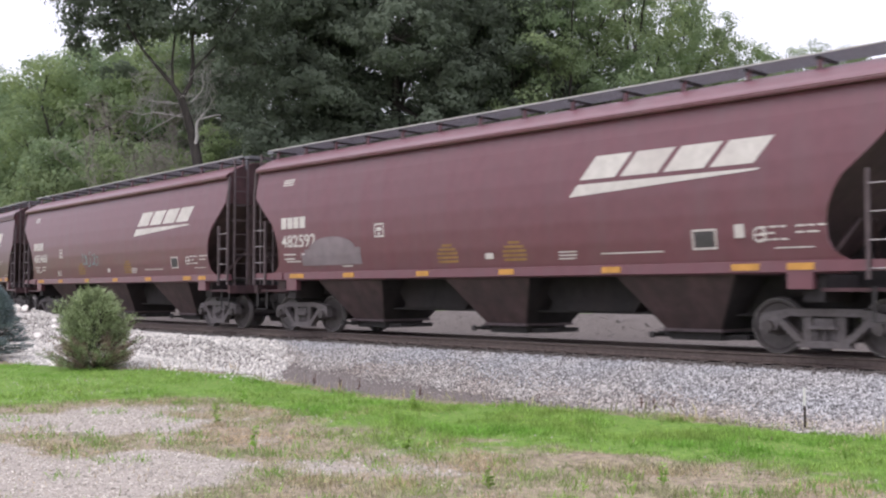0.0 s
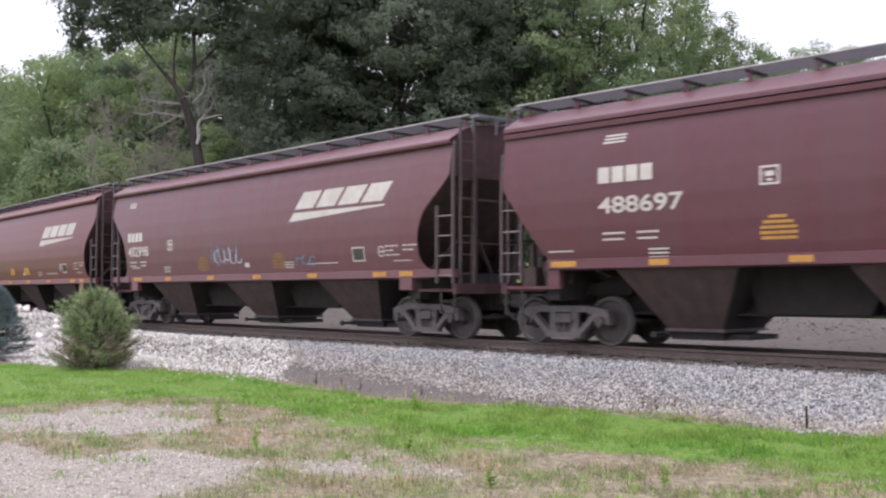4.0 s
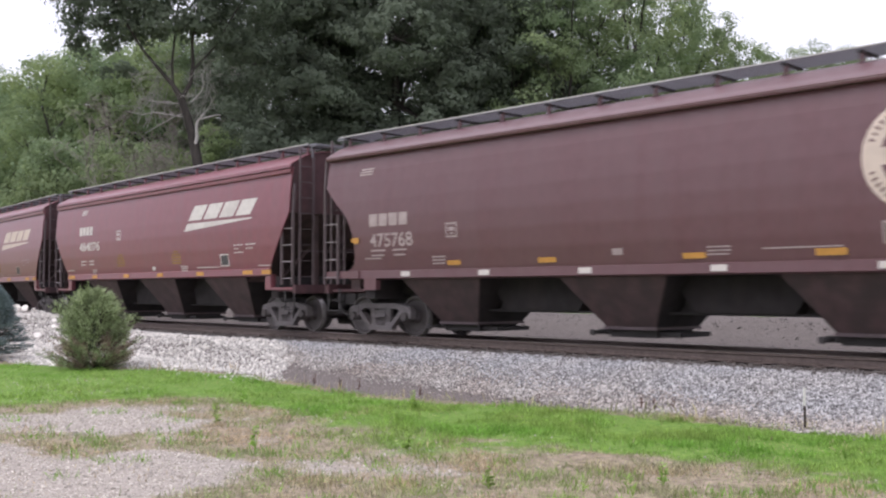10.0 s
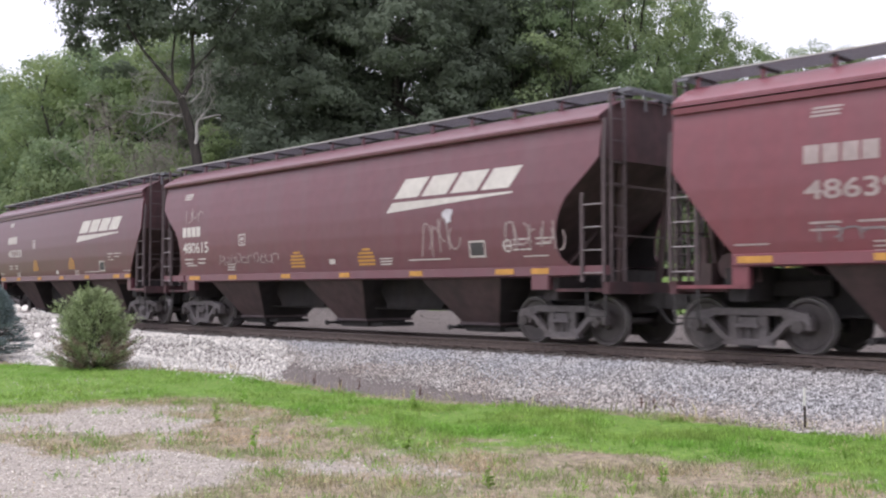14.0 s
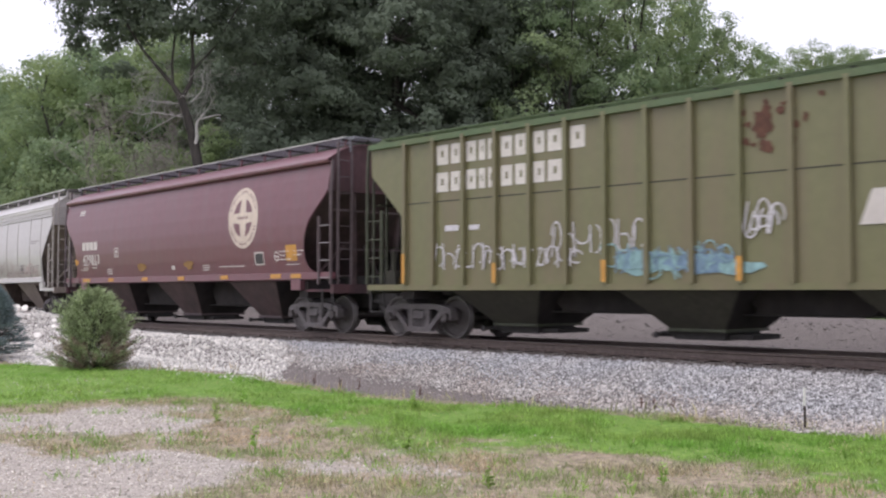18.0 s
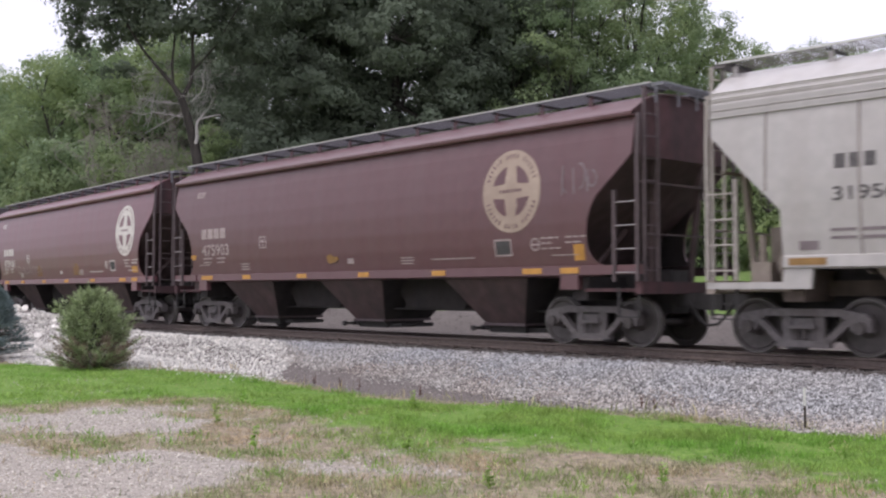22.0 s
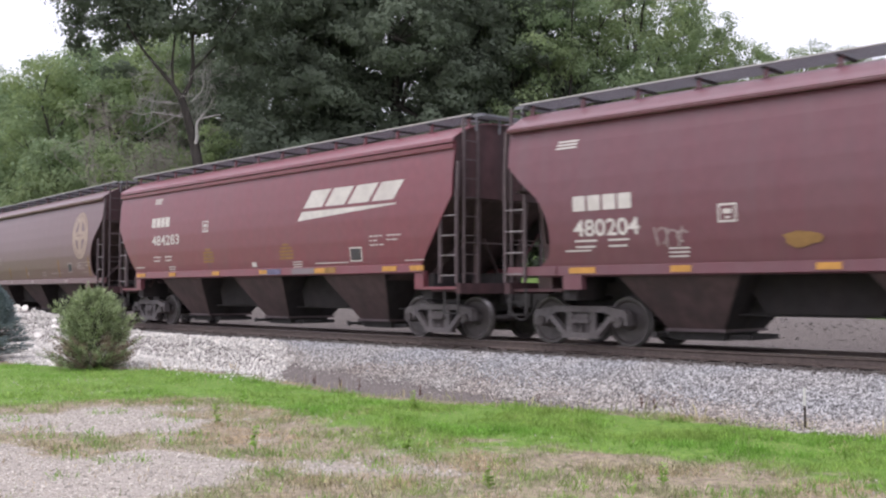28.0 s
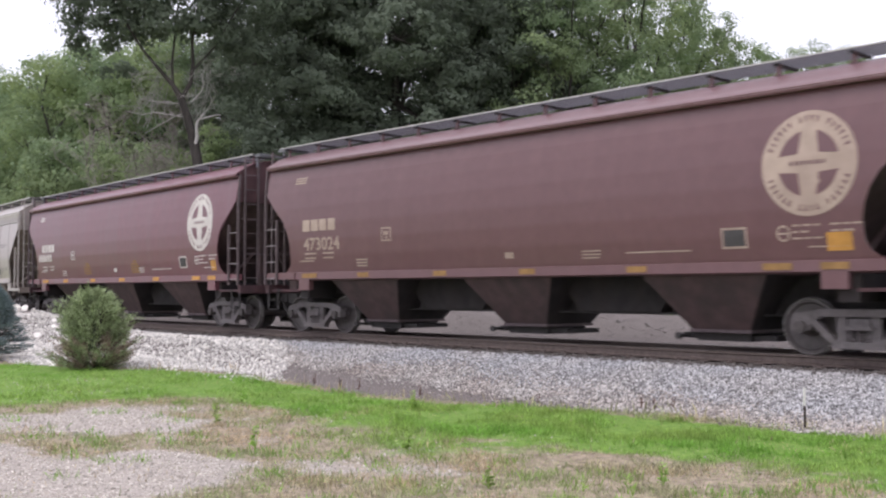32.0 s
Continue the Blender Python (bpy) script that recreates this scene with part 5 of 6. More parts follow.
YS = ((-6.6, 0.6), (-4.5, 0.4), (-1.9, 0.4), (0.6, 0.4), (3.2, 0.42), (5.9, 0.5))
MAROON_DISC = "maroon covered hopper car with a round cream emblem"
TRAIN = [
    spec("round", "maroon", "maroon covered hopper car with a grey over-painted patch", "482592", "wedge", bx=0.95, notices=(-1.05, 0.87), tags=(("patch", -5.05, 1.97, 2.2, 0.62, "grey_paint"), ("bar", 5.85, 2.0, 0.18, 0.22, "white_paint")), cx=6.2),
    spec("round", "maroon", "maroon covered hopper car with teal graffiti", "483468", "wedge", tags=(("tag", -1.35, 2.15, 1.4, 0.55, "spray_teal"),)),
    spec("angled", "deep_maroon", "dark maroon covered hopper car with angled ends", "488697", "wedge", notice="yellow_paint"),
    spec("round", "maroon", "maroon covered hopper car with blue bubble graffiti", "482998", "wedge", tags=(("tag", -0.9, 2.05, 1.7, 0.6, "spray_blue"), ("tag", -0.8, 2.0, 1.5, 0.5, "spray_white"), ("tag", 3.0, 1.8, 0.9, 0.3, "spray_blue"))),
    spec("round", "bright_red", "clean bright maroon covered hopper car", "482536", "wedge", bx=0.42, cx=4.75, notice=None, tags=(("plate", -1.35, 1.84, 0.7, 0.27, "yellow_paint"), ("plate", 0.6, 1.84, 0.8, 0.27, "yellow_paint"))),
    spec("pale", "tan_grey", "tan-grey covered hopper car streaked with dirt", "71119", strips=((-6.6, 0.9), (-4.4, 0.5), (-0.8, 0.5), (2.0, 0.4), (4.2, 0.6), (6.4, 1.3)), strip_mat="faded_yellow"),
    spec("round", "old_brown", "old brown covered hopper car with a round cream emblem", "475768", "disc", mx=5.45, box=(6.6, 7.1, 1.62, 1.86), strips=((-5.6, 0.3), (-3.2, 0.3), (-0.6, 0.3), (2.2, 0.3), (5.0, 0.3)), strip_mat="white_paint", bx=-0.5, notice=None, tags=(("bar", -4.05, 1.63, 0.4, 0.1, "yellow_paint"), ("bar", -1.5, 1.63, 0.45, 0.1, "yellow_paint"), ("bar", 1.75, 1.63, 0.45, 0.1, "yellow_paint"), ("bar", 4.15, 1.63, 0.5, 0.11, "yellow_paint"), ("blob", -7.2, 2.2, 0.35, 0.2, "yellow_paint")), white="dull_white"),
    spec("angled", "red", "red covered hopper car with angled ends", "484076", "wedge"),
    spec("angled", "red", "faded red covered hopper car with angled ends", "486392", "wedge", logo="cream_paint", white="dull_white", tags=(("tag", -5.0, 1.9, 1.0, 0.3, "grey_paint"),)),
    spec("round", "maroon", "maroon covered hopper car with scrawled graffiti", "480615", "wedge", bx=0.35, notices=(-1.3, 1.5), tags=(("tag", 4.1, 2.2, 1.2, 0.9, "dull_white"), ("blob", 4.35, 2.62, 0.36, 0.36, "spray_white"), ("tag", 6.8, 2.1, 1.6, 0.6, "dull_white"), ("tag", -3.6, 1.9, 3.0, 0.3, "dull_white"), ("tag", -6.4, 3.2, 1.0, 0.5, "dull_white")), notice="yellow_paint"),
    spec("angled", "deep_maroon", "dark maroon covered hopper car with angled ends", "487233", "wedge", notice="yellow_paint"),
    spec("ribbed", "green", "rusty olive-green ribbed hopper car with graffiti", tags=(("blob", -0.55, 1.55, 1.5, 0.5, "spray_teal"), ("blob", 0.55, 1.5, 1.5, 0.42, "spray_blue"), ("blob", 1.3, 1.42, 0.9, 0.3, "spray_teal"), ("tag", -4.6, 1.75, 2.6, 0.6, "spray_white"), ("tag", -1.6, 2.0, 2.2, 0.7, "spray_white"), ("tag", -0.1, 1.6, 2.6, 0.6, "spray_teal"), ("tag", 0.1, 1.5, 1.9, 0.55, "spray_teal"), ("tag", 0.0, 1.6, 2.4, 0.5, "spray_blue"), ("tag", 1.75, 2.2, 0.7, 0.6, "spray_white"), ("tag", 1.75, 2.15, 0.5, 0.4, "spray_white"), ("tag", -3.2, 1.7, 2.6, 0.5, "spray_white"))),
    spec("round", "maroon", "maroon covered hopper car with a bright round emblem", "479813", "disc", mx=4.4, lower=0.15, notices=(), bx=-0.3, box=(6.5, 7.0, 1.8, 2.2), tags=(("blob", -2.0, 1.8, 0.7, 0.3, "faded_yellow"), ("blob", 1.2, 1.8, 0.7, 0.3, "faded_yellow"), ("blob", -7.25, 2.05, 0.35, 0.25, "yellow_paint"))),
    spec("pale", "pale_grey", "dirty white covered hopper car with pink graffiti", "319566", letters=(-6.33, 3, -6.37, 1.16), panel=4.4, strips=((-6.8, 0.6),), strip_mat="faded_yellow", tags=(("tag", 2.6, 1.85, 5.2, 0.6, "faded_scrawl"), ("tag", 1.7, 2.0, 3.6, 0.6, "faded_scrawl"), ("tag", 5.9, 1.9, 2.0, 0.5, "pink_paint"), ("tag", 4.6, 1.7, 4.4, 0.3, "faded_scrawl"))),
    spec("round", "old_brown", "brown covered hopper car with a worn round emblem", "475903", "disc", mx=5.45, logo="old_cream", white="dull_white", box=(7.0, 7.25, 1.6, 1.9), tags=(("tag", 7.2, 3.1, 0.9, 0.6, "grey_paint"), ("blob", -7.2, 2.0, 0.35, 0.18, "yellow_paint"), ("blob", -0.55, 1.8, 0.5, 0.25, "faded_yellow")), notices=()),
    spec("round", "maroon", "maroon covered hopper car with a round emblem and scratched graffiti", "479161", "disc", cx=4.65, logo="white_paint", box=(6.75, 7.2, 1.64, 1.84), tags=(("tag", -3.4, 1.9, 3.0, 0.45, "dull_white"),)),
    spec("round", "faded_brown", "weathered brown covered hopper car with a round cream emblem", None, "disc", logo="white_paint", tags=(("tag", 4.3, 1.95, 0.8, 0.45, "dull_white"),)),
    spec("round", "maroon", MAROON_DISC, "480204", "disc", mx=4.45, notices=(), strips=YS, tags=(("blob", -2.3, 1.85, 0.7, 0.3, "faded_yellow"), ("blob", 1.0, 1.85, 0.7, 0.3, "faded_yellow"), ("tag", -4.6, 1.95, 0.6, 0.4, "dull_white"))),
    spec("angled", "red", "red covered hopper car with angled ends and a paint-smeared sill", "484283", "wedge", smears=((0.95, 1.0, "spray_navy"), (2.45, 1.0, "grey_paint"), (3.4, 0.9, "faded_yellow"))),
    spec("round", "faded_brown", "brown covered hopper car with upright yellow streaks", "473245", "disc", notice=None, logo="old_cream", white="dull_white", strips=((-5.0, 0.2), (-2.2, 0.25), (0.6, 0.25), (4.6, 0.3)), strip_mat="dull_white", tags=()),
    spec("round", "faded_brown", "brown covered hopper car with a faded round emblem", "473024", "disc", mx=6.5, notices=(), strip_mat="faded_yellow", logo="old_cream", white="old_cream", box=(6.75, 7.15, 1.64, 1.92)),
    spec("round", "maroon", "maroon covered hopper car with a white round emblem", None, "disc", logo="white_paint", box=(6.9, 7.2, 1.62, 1.9)),
    spec("pale", "tan_grey", "tan covered hopper car", None, strips=((-6.6, 0.9),)),
]
CARS = [build_car(s) for s in TRAIN]
for x in (-7.3, -4.64, -2.29, -0.04, 3.9, 7.1):
    q = Marks("round")
    q.quad((x + 0.02, 1.58), (x + 0.14, 1.58), (x + 0.06, 2.2 if abs(x) > 3 else 2.0), (x - 0.05, 2.2 if abs(x) > 3 else 2.0))
    q.done("yellow_streak", "faded_yellow", CARS[19])

COUPLED = 1.47
OFFSETS = [0.0]
for a, b in zip(TRAIN, TRAIN[1:]):
    OFFSETS.append(OFFSETS[-1] - KINDS[a["kind"]]["half"] - KINDS[b["kind"]]["half"] - COUPLED)


# ---- grass, pebbles and weeds by the drive ----
BLADE = [np.array([[-0.5, 0, 0], [0.5, 0, 0], [0.12 + q, 0.25 * q, 0.62], [0.3 + 2.2 * q, 0.9 * q, 1.0]]) * np.array([0.09, 0.3, 1]) for q in (-0.9, -0.3, 0.3, 0.9)]
BLADE_F = np.array([[0, 1, 2], [0, 2, 3]])


def build_grass():
    def blades(name, n, test, low, high, mat, label, tilt=0.55):
        x, y = np.random.uniform(-40, 1, n), np.random.uniform(-15, -2.5, n)
        # thin the sowing out with distance
        far = np.hypot(x, y + 16.6)
        keep = (np.random.rand(n) < np.clip(150 / far ** 2, 0.12, 1)) & (far > 6)
        x, y = x[keep], y[keep]
        keep = np.random.rand(len(x)) < test(x, y)
        x, y = x[keep], y[keep]
        size = np.random.uniform(low, high, len(x)) * (0.3 + 1.4 * patchy(x, y, 0.4, 51))
        size = np.clip(size, 0.02, None)
        p = np.stack([x, y, ground_height(x, y) - 0.01], 1)
        me = scatter(name, BLADE, BLADE_F, p, turns(len(x), tilt), size, mat)
        tagged(put(name, me), label, "grass", kind="stuff")
    blades("lush_grass", 1000000, lambda x, y: lush(x, y) * smooth_step(patchy(x, y, 0.55, 21), 0.3, 0.62), 0.035, 0.105, "grass_blade", "bright green uncut grass along the stone shoulder", 1.0)
    blades("sparse_grass", 800000, lambda x, y: np.clip(1 - lush(x, y), 0, 1) * np.clip(1 - 1.3 * drive(x, y), 0.008, 1) * stone_free(x, y) * np.clip(0.07 + 1.1 * smooth_step(patchy(x, y, 0.75, 33), 0.42, 0.68), 0, 1), 0.025, 0.08, "weed_blade", "thin grey-green grass over dry soil", 0.9)
    blades("dry_grass", 1500000, lambda x, y: np.clip(1.05 - lush(x, y), 0.04, 1) * np.clip(1 - 1.3 * drive(x, y), 0.025, 1) * stone_free(x, y) * np.clip(1.1 - 1.2 * smooth_step(patchy(x, y, 0.75, 33), 0.4, 0.75), 0.1, 1) * smooth_step(patchy(x, y, 0.35, 41), 0.1, 0.5), 0.015, 0.085, "dry_blade", "dry straw-coloured grass beside the drive", 1.25)
    blades("edge_straw", 160000, lambda x, y: 0.5 * smooth_step(patchy(x, y, 0.5, 61), 0.3, 0.7) * np.exp(-((lat_of(x, y)[1] - lush_edge(lat_of(x, y)[0])) / 0.35) ** 2), 0.06, 0.2, "dry_blade", "dry stalks along the foot of the stone shoulder", 0.5)
    # tufts that stand alone in the worn part of the yard
    tuft_at = np.random.RandomState(4)
    tx, ty = tuft_at.uniform(-16, -3.5, 260), tuft_at.uniform(-13, -7, 260)
    ok = (tuft_at.rand(260) < np.clip(1.2 - drive(tx, ty), 0.1, 1)) & (lush(tx, ty) < 0.6)
    tx, ty = np.repeat(tx[ok], 36), np.repeat(ty[ok], 36)
    tx, ty = tx + tuft_at.randn(len(tx)) * 0.09, ty + tuft_at.randn(len(ty)) * 0.09
    me = scatter("grass_tufts", BLADE, BLADE_F, np.stack([tx, ty, ground_height(tx, ty) - 0.01], 1), turns(len(tx), 0.7), tuft_at.uniform(0.03, 0.13, len(tx)), "grass_blade")
    tagged(put("grass_tufts", me), "single green tufts in the dry soil", "grass", kind="stuff")
    tmpl, f = stones(5, 0.6)
    # small stones strayed into the dirt at the foot of the shoulder
    n = 3500
    u = np.random.uniform(-22, -3, n)
    lat = lush_edge(u) - 0.25 + 1.9 * np.random.rand(n) ** 1.3
    x, y = at_np(u, lat)
    s = 0.006 + 0.018 * np.random.rand(n) ** 3
    tagged(put("stray_stones", scatter("stray_stones", tmpl, f, np.stack([x, y, ground_height(x, y)], 1), turns(n), s, "foot_stone")), "small stones strayed into the dirt beside the grass", "gravel", kind="stuff")
    n = 110000
    x, y = np.random.uniform(-20, 1, n), np.random.uniform(-15, -7, n)
    keep = (np.random.rand(n) < np.clip(drive(x, y) + 0.05, 0, 1)) & (np.hypot(x, y + 16.6) > 6)
    x, y = x[keep], y[keep]
    s = 0.006 + 0.02 * np.random.rand(len(x)) ** 3
    tagged(put("drive_pebbles", scatter("drive_pebbles", tmpl, f, np.stack([x, y, ground_height(x, y)], 1), turns(len(x)), s, "pebble")), "pale pebbles of the worn gravel drive", "gravel", kind="stuff")


def build_weeds():
    def weed(x, y, h, leaves, mat, label):
        g = Shape()
        z = float(ground_height(np.array([x]), np.array([y]))[0]) - 0.02
        for _ in range(3):
            a = random.uniform(0, math.tau)
            g.tube((0, 0, 0), (math.cos(a) * h * 0.15, math.sin(a) * h * 0.15, h * random.uniform(0.8, 1)), 0.006, 0.003, 5)
        for _ in range(leaves):
            a, q = random.uniform(0, math.tau), random.uniform(0.15, 1)
            c, s = math.cos(a), math.sin(a)
            r = h * 0.32 * (1.1 - q * 0.6)
            g.add([(0, 0, h * q), (c * r * 0.5 - s * 0.025, s * r * 0.5 + c * 0.025, h * q + r * 0.3), (c * r, s * r, h * q + r * 0.2), (c * r * 0.5 + s * 0.025, s * r * 0.5 - c * 0.025, h * q + r * 0.3)], [(0, 1, 2), (0, 2, 3)])
        tagged(put("weed", g.mesh("weed", mat), m=Matrix.Translation((x, y, z))), label, "weed", "weeds")
    for x, y, h in ((-10.9, -6.1, 0.3), (-11.2, -9.3, 0.32), (-9.5, -9.9, 0.28), (-8.1, -8.9, 0.25), (-6.2, -9.7, 0.22), (-13.6, -7.2, 0.26), (-5.2, -8.4, 0.24)):
        weed(x, y, h, 26, "grass_blade", "broad-leaved green weed in the grass")
    for x, y, h in ((-15.6, -4.2, 0.22), (-14.9, -4.15, 0.2), (-14.2, -4.3, 0.24), (-12.6, -4.3, 0.2), (-8.4, -3.9, 0.24), (-8.1, -4.0, 0.2), (-7.9, -3.85, 0.22), (-10.2, -4.05, 0.2)):
        weed(x, y, h, 5, "rust", "dead brown weed stalk in the stones")
    # a short steel post with a pale top
    post = tagged(new("marker_post"), "short rusty steel stake with a pale painted top", "post")
    post.location = (-5.62, -4.55, float(ground_height(np.array([-5.62]), np.array([-4.55]))[0]))
    put("stake", Shape().box(-0.014, 0.014, -0.004, 0.004, -0.1, 0.30).box(-0.004, 0.004, -0.018, 0.0, -0.1, 0.30).mesh("stake", "post_steel"), post)
    put("top", Shape().box(-0.016, 0.016, -0.006, 0.006, 0.30, 0.52).box(-0.006, 0.006, -0.02, 0.0, 0.30, 0.52).mesh("top", "white_trim"), post, label="pale painted top of the stake")


build_grass()
build_weeds()


# ---- shrubs and trees ----
def needle_bush(name, x, y, height, radius, mats, label, layered=False, count=420):
    z0 = float(ground_height(np.array([x]), np.array([y]))[0])
    thing = tagged(new(name), label, "bush")
    thing.location = (x, y, z0 - 0.02)
    g = Shape()
    g.tube((0, 0, -0.1), (0, 0, height * 0.8), 0.05, 0.012, 7)
    rnd = np.random.RandomState(int(abs(x * 10)))
    pts, dirs, shade = [], [], []
    for i in range(count):
        q = rnd.rand()
        a = rnd.rand() * math.tau
        if layered:
            h = height * (0.06 + 0.9 * q)
            reach = radius * (1 - q) ** 0.8 * (0.8 + 0.35 * rnd.rand()) + 0.05
            tip = np.array([math.cos(a) * reach, math.sin(a) * reach, h + 0.12 * reach])
            root = np.array([0, 0, h])
        else:
            h = height * (0.04 + 0.94 * q)
            prof = np.interp(q, [0, 0.1, 0.22, 0.38, 0.6, 0.8, 0.92, 1], [0.72, 1.02, 0.97, 0.84, 0.82, 0.67, 0.42, 0.16])
            reach = radius * prof * (0.74 + 0.38 * rnd.rand()) * (1 + 0.2 * math.sin(3 * a + 9 * q) + 0.13 * math.sin(7 * a - 6 * q))
            tip = np.array([math.cos(a) * reach, math.sin(a) * reach, h + 0.16 * rnd.rand()])
            root = np.array([math.cos(a) * reach * 0.15, math.sin(a) * reach * 0.15, max(0.02, h - 0.45 * reach)])
        g.tube(root, tip, 0.008, 0.003, 4)
        m = 46
        t = 0.25 + 0.75 * rnd.rand(m) ** 0.7
        d = (tip - root) / (np.linalg.norm(tip - root) + 1e-6)
        pts.append(root + (tip - root) * t[:, None] + rnd.randn(m, 3) * 0.025)
        dirs.append(d * 0.9 + rnd.randn(m, 3) * 0.55 + np.array([0, 0, 0.25]))
        shade += [1 if (q < 0.4 and rnd.rand() < 0.5) else 0] * m
    for k in range(3 if not layered else 1):
        a = k * 2.2
        tip = np.array([math.cos(a) * 0.12, math.sin(a) * 0.12, height * (1.0 + 0.06 * k)])
        m = 60
        t = rnd.rand(m)
        pts.append(np.array([0, 0, height * 0.7]) + (tip - np.array([0, 0, height * 0.7])) * t[:, None])
        dirs.append(np.array([0, 0, 0.9]) + rnd.randn(m, 3) * 0.5)
        shade += [0] * m
    put("stem", g.mesh("stem", "bark"), thing)
    p, d, sh = np.concatenate(pts), np.concatenate(dirs), np.array(shade)
    d /= np.linalg.norm(d, axis=1, keepdims=True)
    side = np.cross(d, rnd.randn(len(d), 3))
    side /= np.linalg.norm(side, axis=1, keepdims=True) + 1e-9
    ln = 0.07 + 0.05 * rnd.rand(len(p), 1)
    w = 0.008
    v = np.stack([p - side * w, p + side * w, p + d * ln], 1)
    for k, mat in enumerate(mats):
        sel = sh == k
        if sel.any():
            n = int(sel.sum())
            put("foliage" if k == 0 else "dry_foliage", soup("foliage", v[sel].reshape(-1, 3), np.arange(n * 3).reshape(n, 3), mat), thing)


def build_rocks():
    """Larger broken rocks along the crest of the bank."""
    rnd = random.Random(21)
    for i in range(22):
        u, lat = rnd.uniform(-38, -29.5), rnd.uniform(-4.4, -2.4)
        size = rnd.uniform(0.1, 0.25)
        bm = bmesh.new()
        bmesh.ops.create_icosphere(bm, subdivisions=2, radius=1.0)
        cuts = [Vector((rnd.uniform(-1, 1), rnd.uniform(-1, 1), rnd.uniform(-0.6, 1))).normalized() for _ in range(9)]
        depth = [rnd.uniform(0.35, 0.7) for _ in cuts]
        for v in bm.verts:
            for c, d in zip(cuts, depth):
                over = v.co.dot(c) - d
                if over > 0:
                    v.co -= c * over
            v.co = Vector((v.co.x * size, v.co.y * size * 0.8, v.co.z * size * 0.65))
        me = bpy.data.meshes.new("rock")
        bm.to_mesh(me)
        bm.free()
        me.materials.append(MATS["white_rock"])
        p = at(u, lat)
        z = float(ground_height(np.array([p.x]), np.array([p.y]))[0])
        tagged(put("rock", me, m=Matrix.Translation((p.x, p.y, z + size * 0.28)) @ Matrix.Rotation(rnd.uniform(0, 6.28), 4, "Z")), "pale broken limestone rock on the bank", "rock", "rocks on the bank")


build_rocks()
needle_bush("juniper_bush", -21.5, -5.75, 1.72, 0.92, ("needle", "needle_dry"), "bushy green juniper browning at its base", False, 600)
needle_bush("blue_spruce", -26.55, -5.83, 1.9, 0.85, ("needle_blue",), "young blue spruce beside the rock bank", True, 420)

LEAF = [np.array([[-0.55, -0.3, 0.05 * q], [0.62, -0.12 * q, 0], [-0.2, 0.55, -0.06 * q]]) for q in (-1, 0.5, 1.5)]
LEAF_F = np.array([[0, 1, 2]])


def crown(name, seed, lobes, leaf, size, mat, per=34, spread=0.42):
    """Leaves in clumps on the outsides of a few rounded lobes: (x, y, z, rx, rz)."""
    rnd = np.random.RandomState(seed)
    cs, outs = [], []
    for x, y, z, rx, rz in lobes:
        n = int(5.2 * rx * (rx + rz))
        d = rnd.randn(n, 3)
        d /= np.linalg.norm(d, axis=1, keepdims=True)
        r = (0.55 + 0.5 * rnd.rand(n, 1) ** 0.6) * (1 + 0.16 * np.sin(5 * d[:, :1] + seed) * np.cos(4 * d[:, 1:2] + 2 * d[:, 2:]))
        c = np.array([x, y, z]) + d * r * np.array([rx, rx, rz])
        some = rnd.rand(n) < 0.8
        cs.append(c[some])
        outs.append(d[some])
    c = np.concatenate(cs)
    outward = np.repeat(np.concatenate(outs), per, 0)
    n = len(c) * per
    # each clump is a ragged pad of leaves that face outward and up
    d = rnd.randn(n, 3)
    d /= np.linalg.norm(d, axis=1, keepdims=True)
    wide = np.repeat(spread * (0.9 + 1.1 * rnd.rand(len(c), 1)), per, 0)
    p = np.repeat(c, per, 0) + d * wide * (0.5 + 0.75 * rnd.rand(n, 1)) * np.array([1, 1, 0.62])
    up = 0.65 * outward + 0.5 * d + np.array([0, 0, 0.4]) + 0.28 * rnd.randn(n, 3)
    up /= np.linalg.norm(up, axis=1, keepdims=True)
    a = np.cross(up, rnd.randn(n, 3))
    a /= np.linalg.norm(a, axis=1, keepdims=True) + 1e-9
    turn = np.stack([a, np.cross(up, a), up], 2)
    return scatter(name, LEAF, LEAF_F, p, turn, size * (0.6 + 0.8 * rnd.rand(n)), mat)


def limbs(seed, height, radius, lobes):
    """A tapered trunk that forks into limbs reaching for the lobes."""
    rnd = random.Random(seed)
    g = Shape()
    base = Vector((0, 0, -0.3))
    top = Vector((rnd.uniform(-0.4, 0.4), rnd.uniform(-0.4, 0.4), height * 0.42))
    fork = Vector((top.x * 1.4, top.y * 1.4, height * 0.72))
    g.tube(base, (0, 0, 0.5), radius * 1.35, radius, 10)
    g.tube((0, 0, 0.5), top, radius, radius * 0.72, 10)
    g.tube(top, fork, radius * 0.72, radius * 0.35, 8)
    for x, y, z, rx, rz in lobes:
        a = top.lerp(fork, rnd.random())
        b = Vector((x, y, z - rz * 0.2))
        mid = a.lerp(b, 0.5) + Vector((rnd.uniform(-0.4, 0.4), rnd.uniform(-0.4, 0.4), rnd.uniform(0.1, 0.7)))
        g.tube(a, mid, radius * 0.36, radius * 0.24, 7)
        g.tube(mid, b, radius * 0.24, radius * 0.1, 6)
        for _ in range(5):
            d = Vector((rnd.uniform(-1, 1), rnd.uniform(-1, 1), rnd.uniform(-0.3, 1))).normalized()
            g.tube(mid.lerp(b, rnd.random()), b + Vector((d.x * rx, d.y * rx, d.z * rz)) * 0.8, radius * 0.09, 0.015, 5)
    return g.mesh("trunk", "bark")


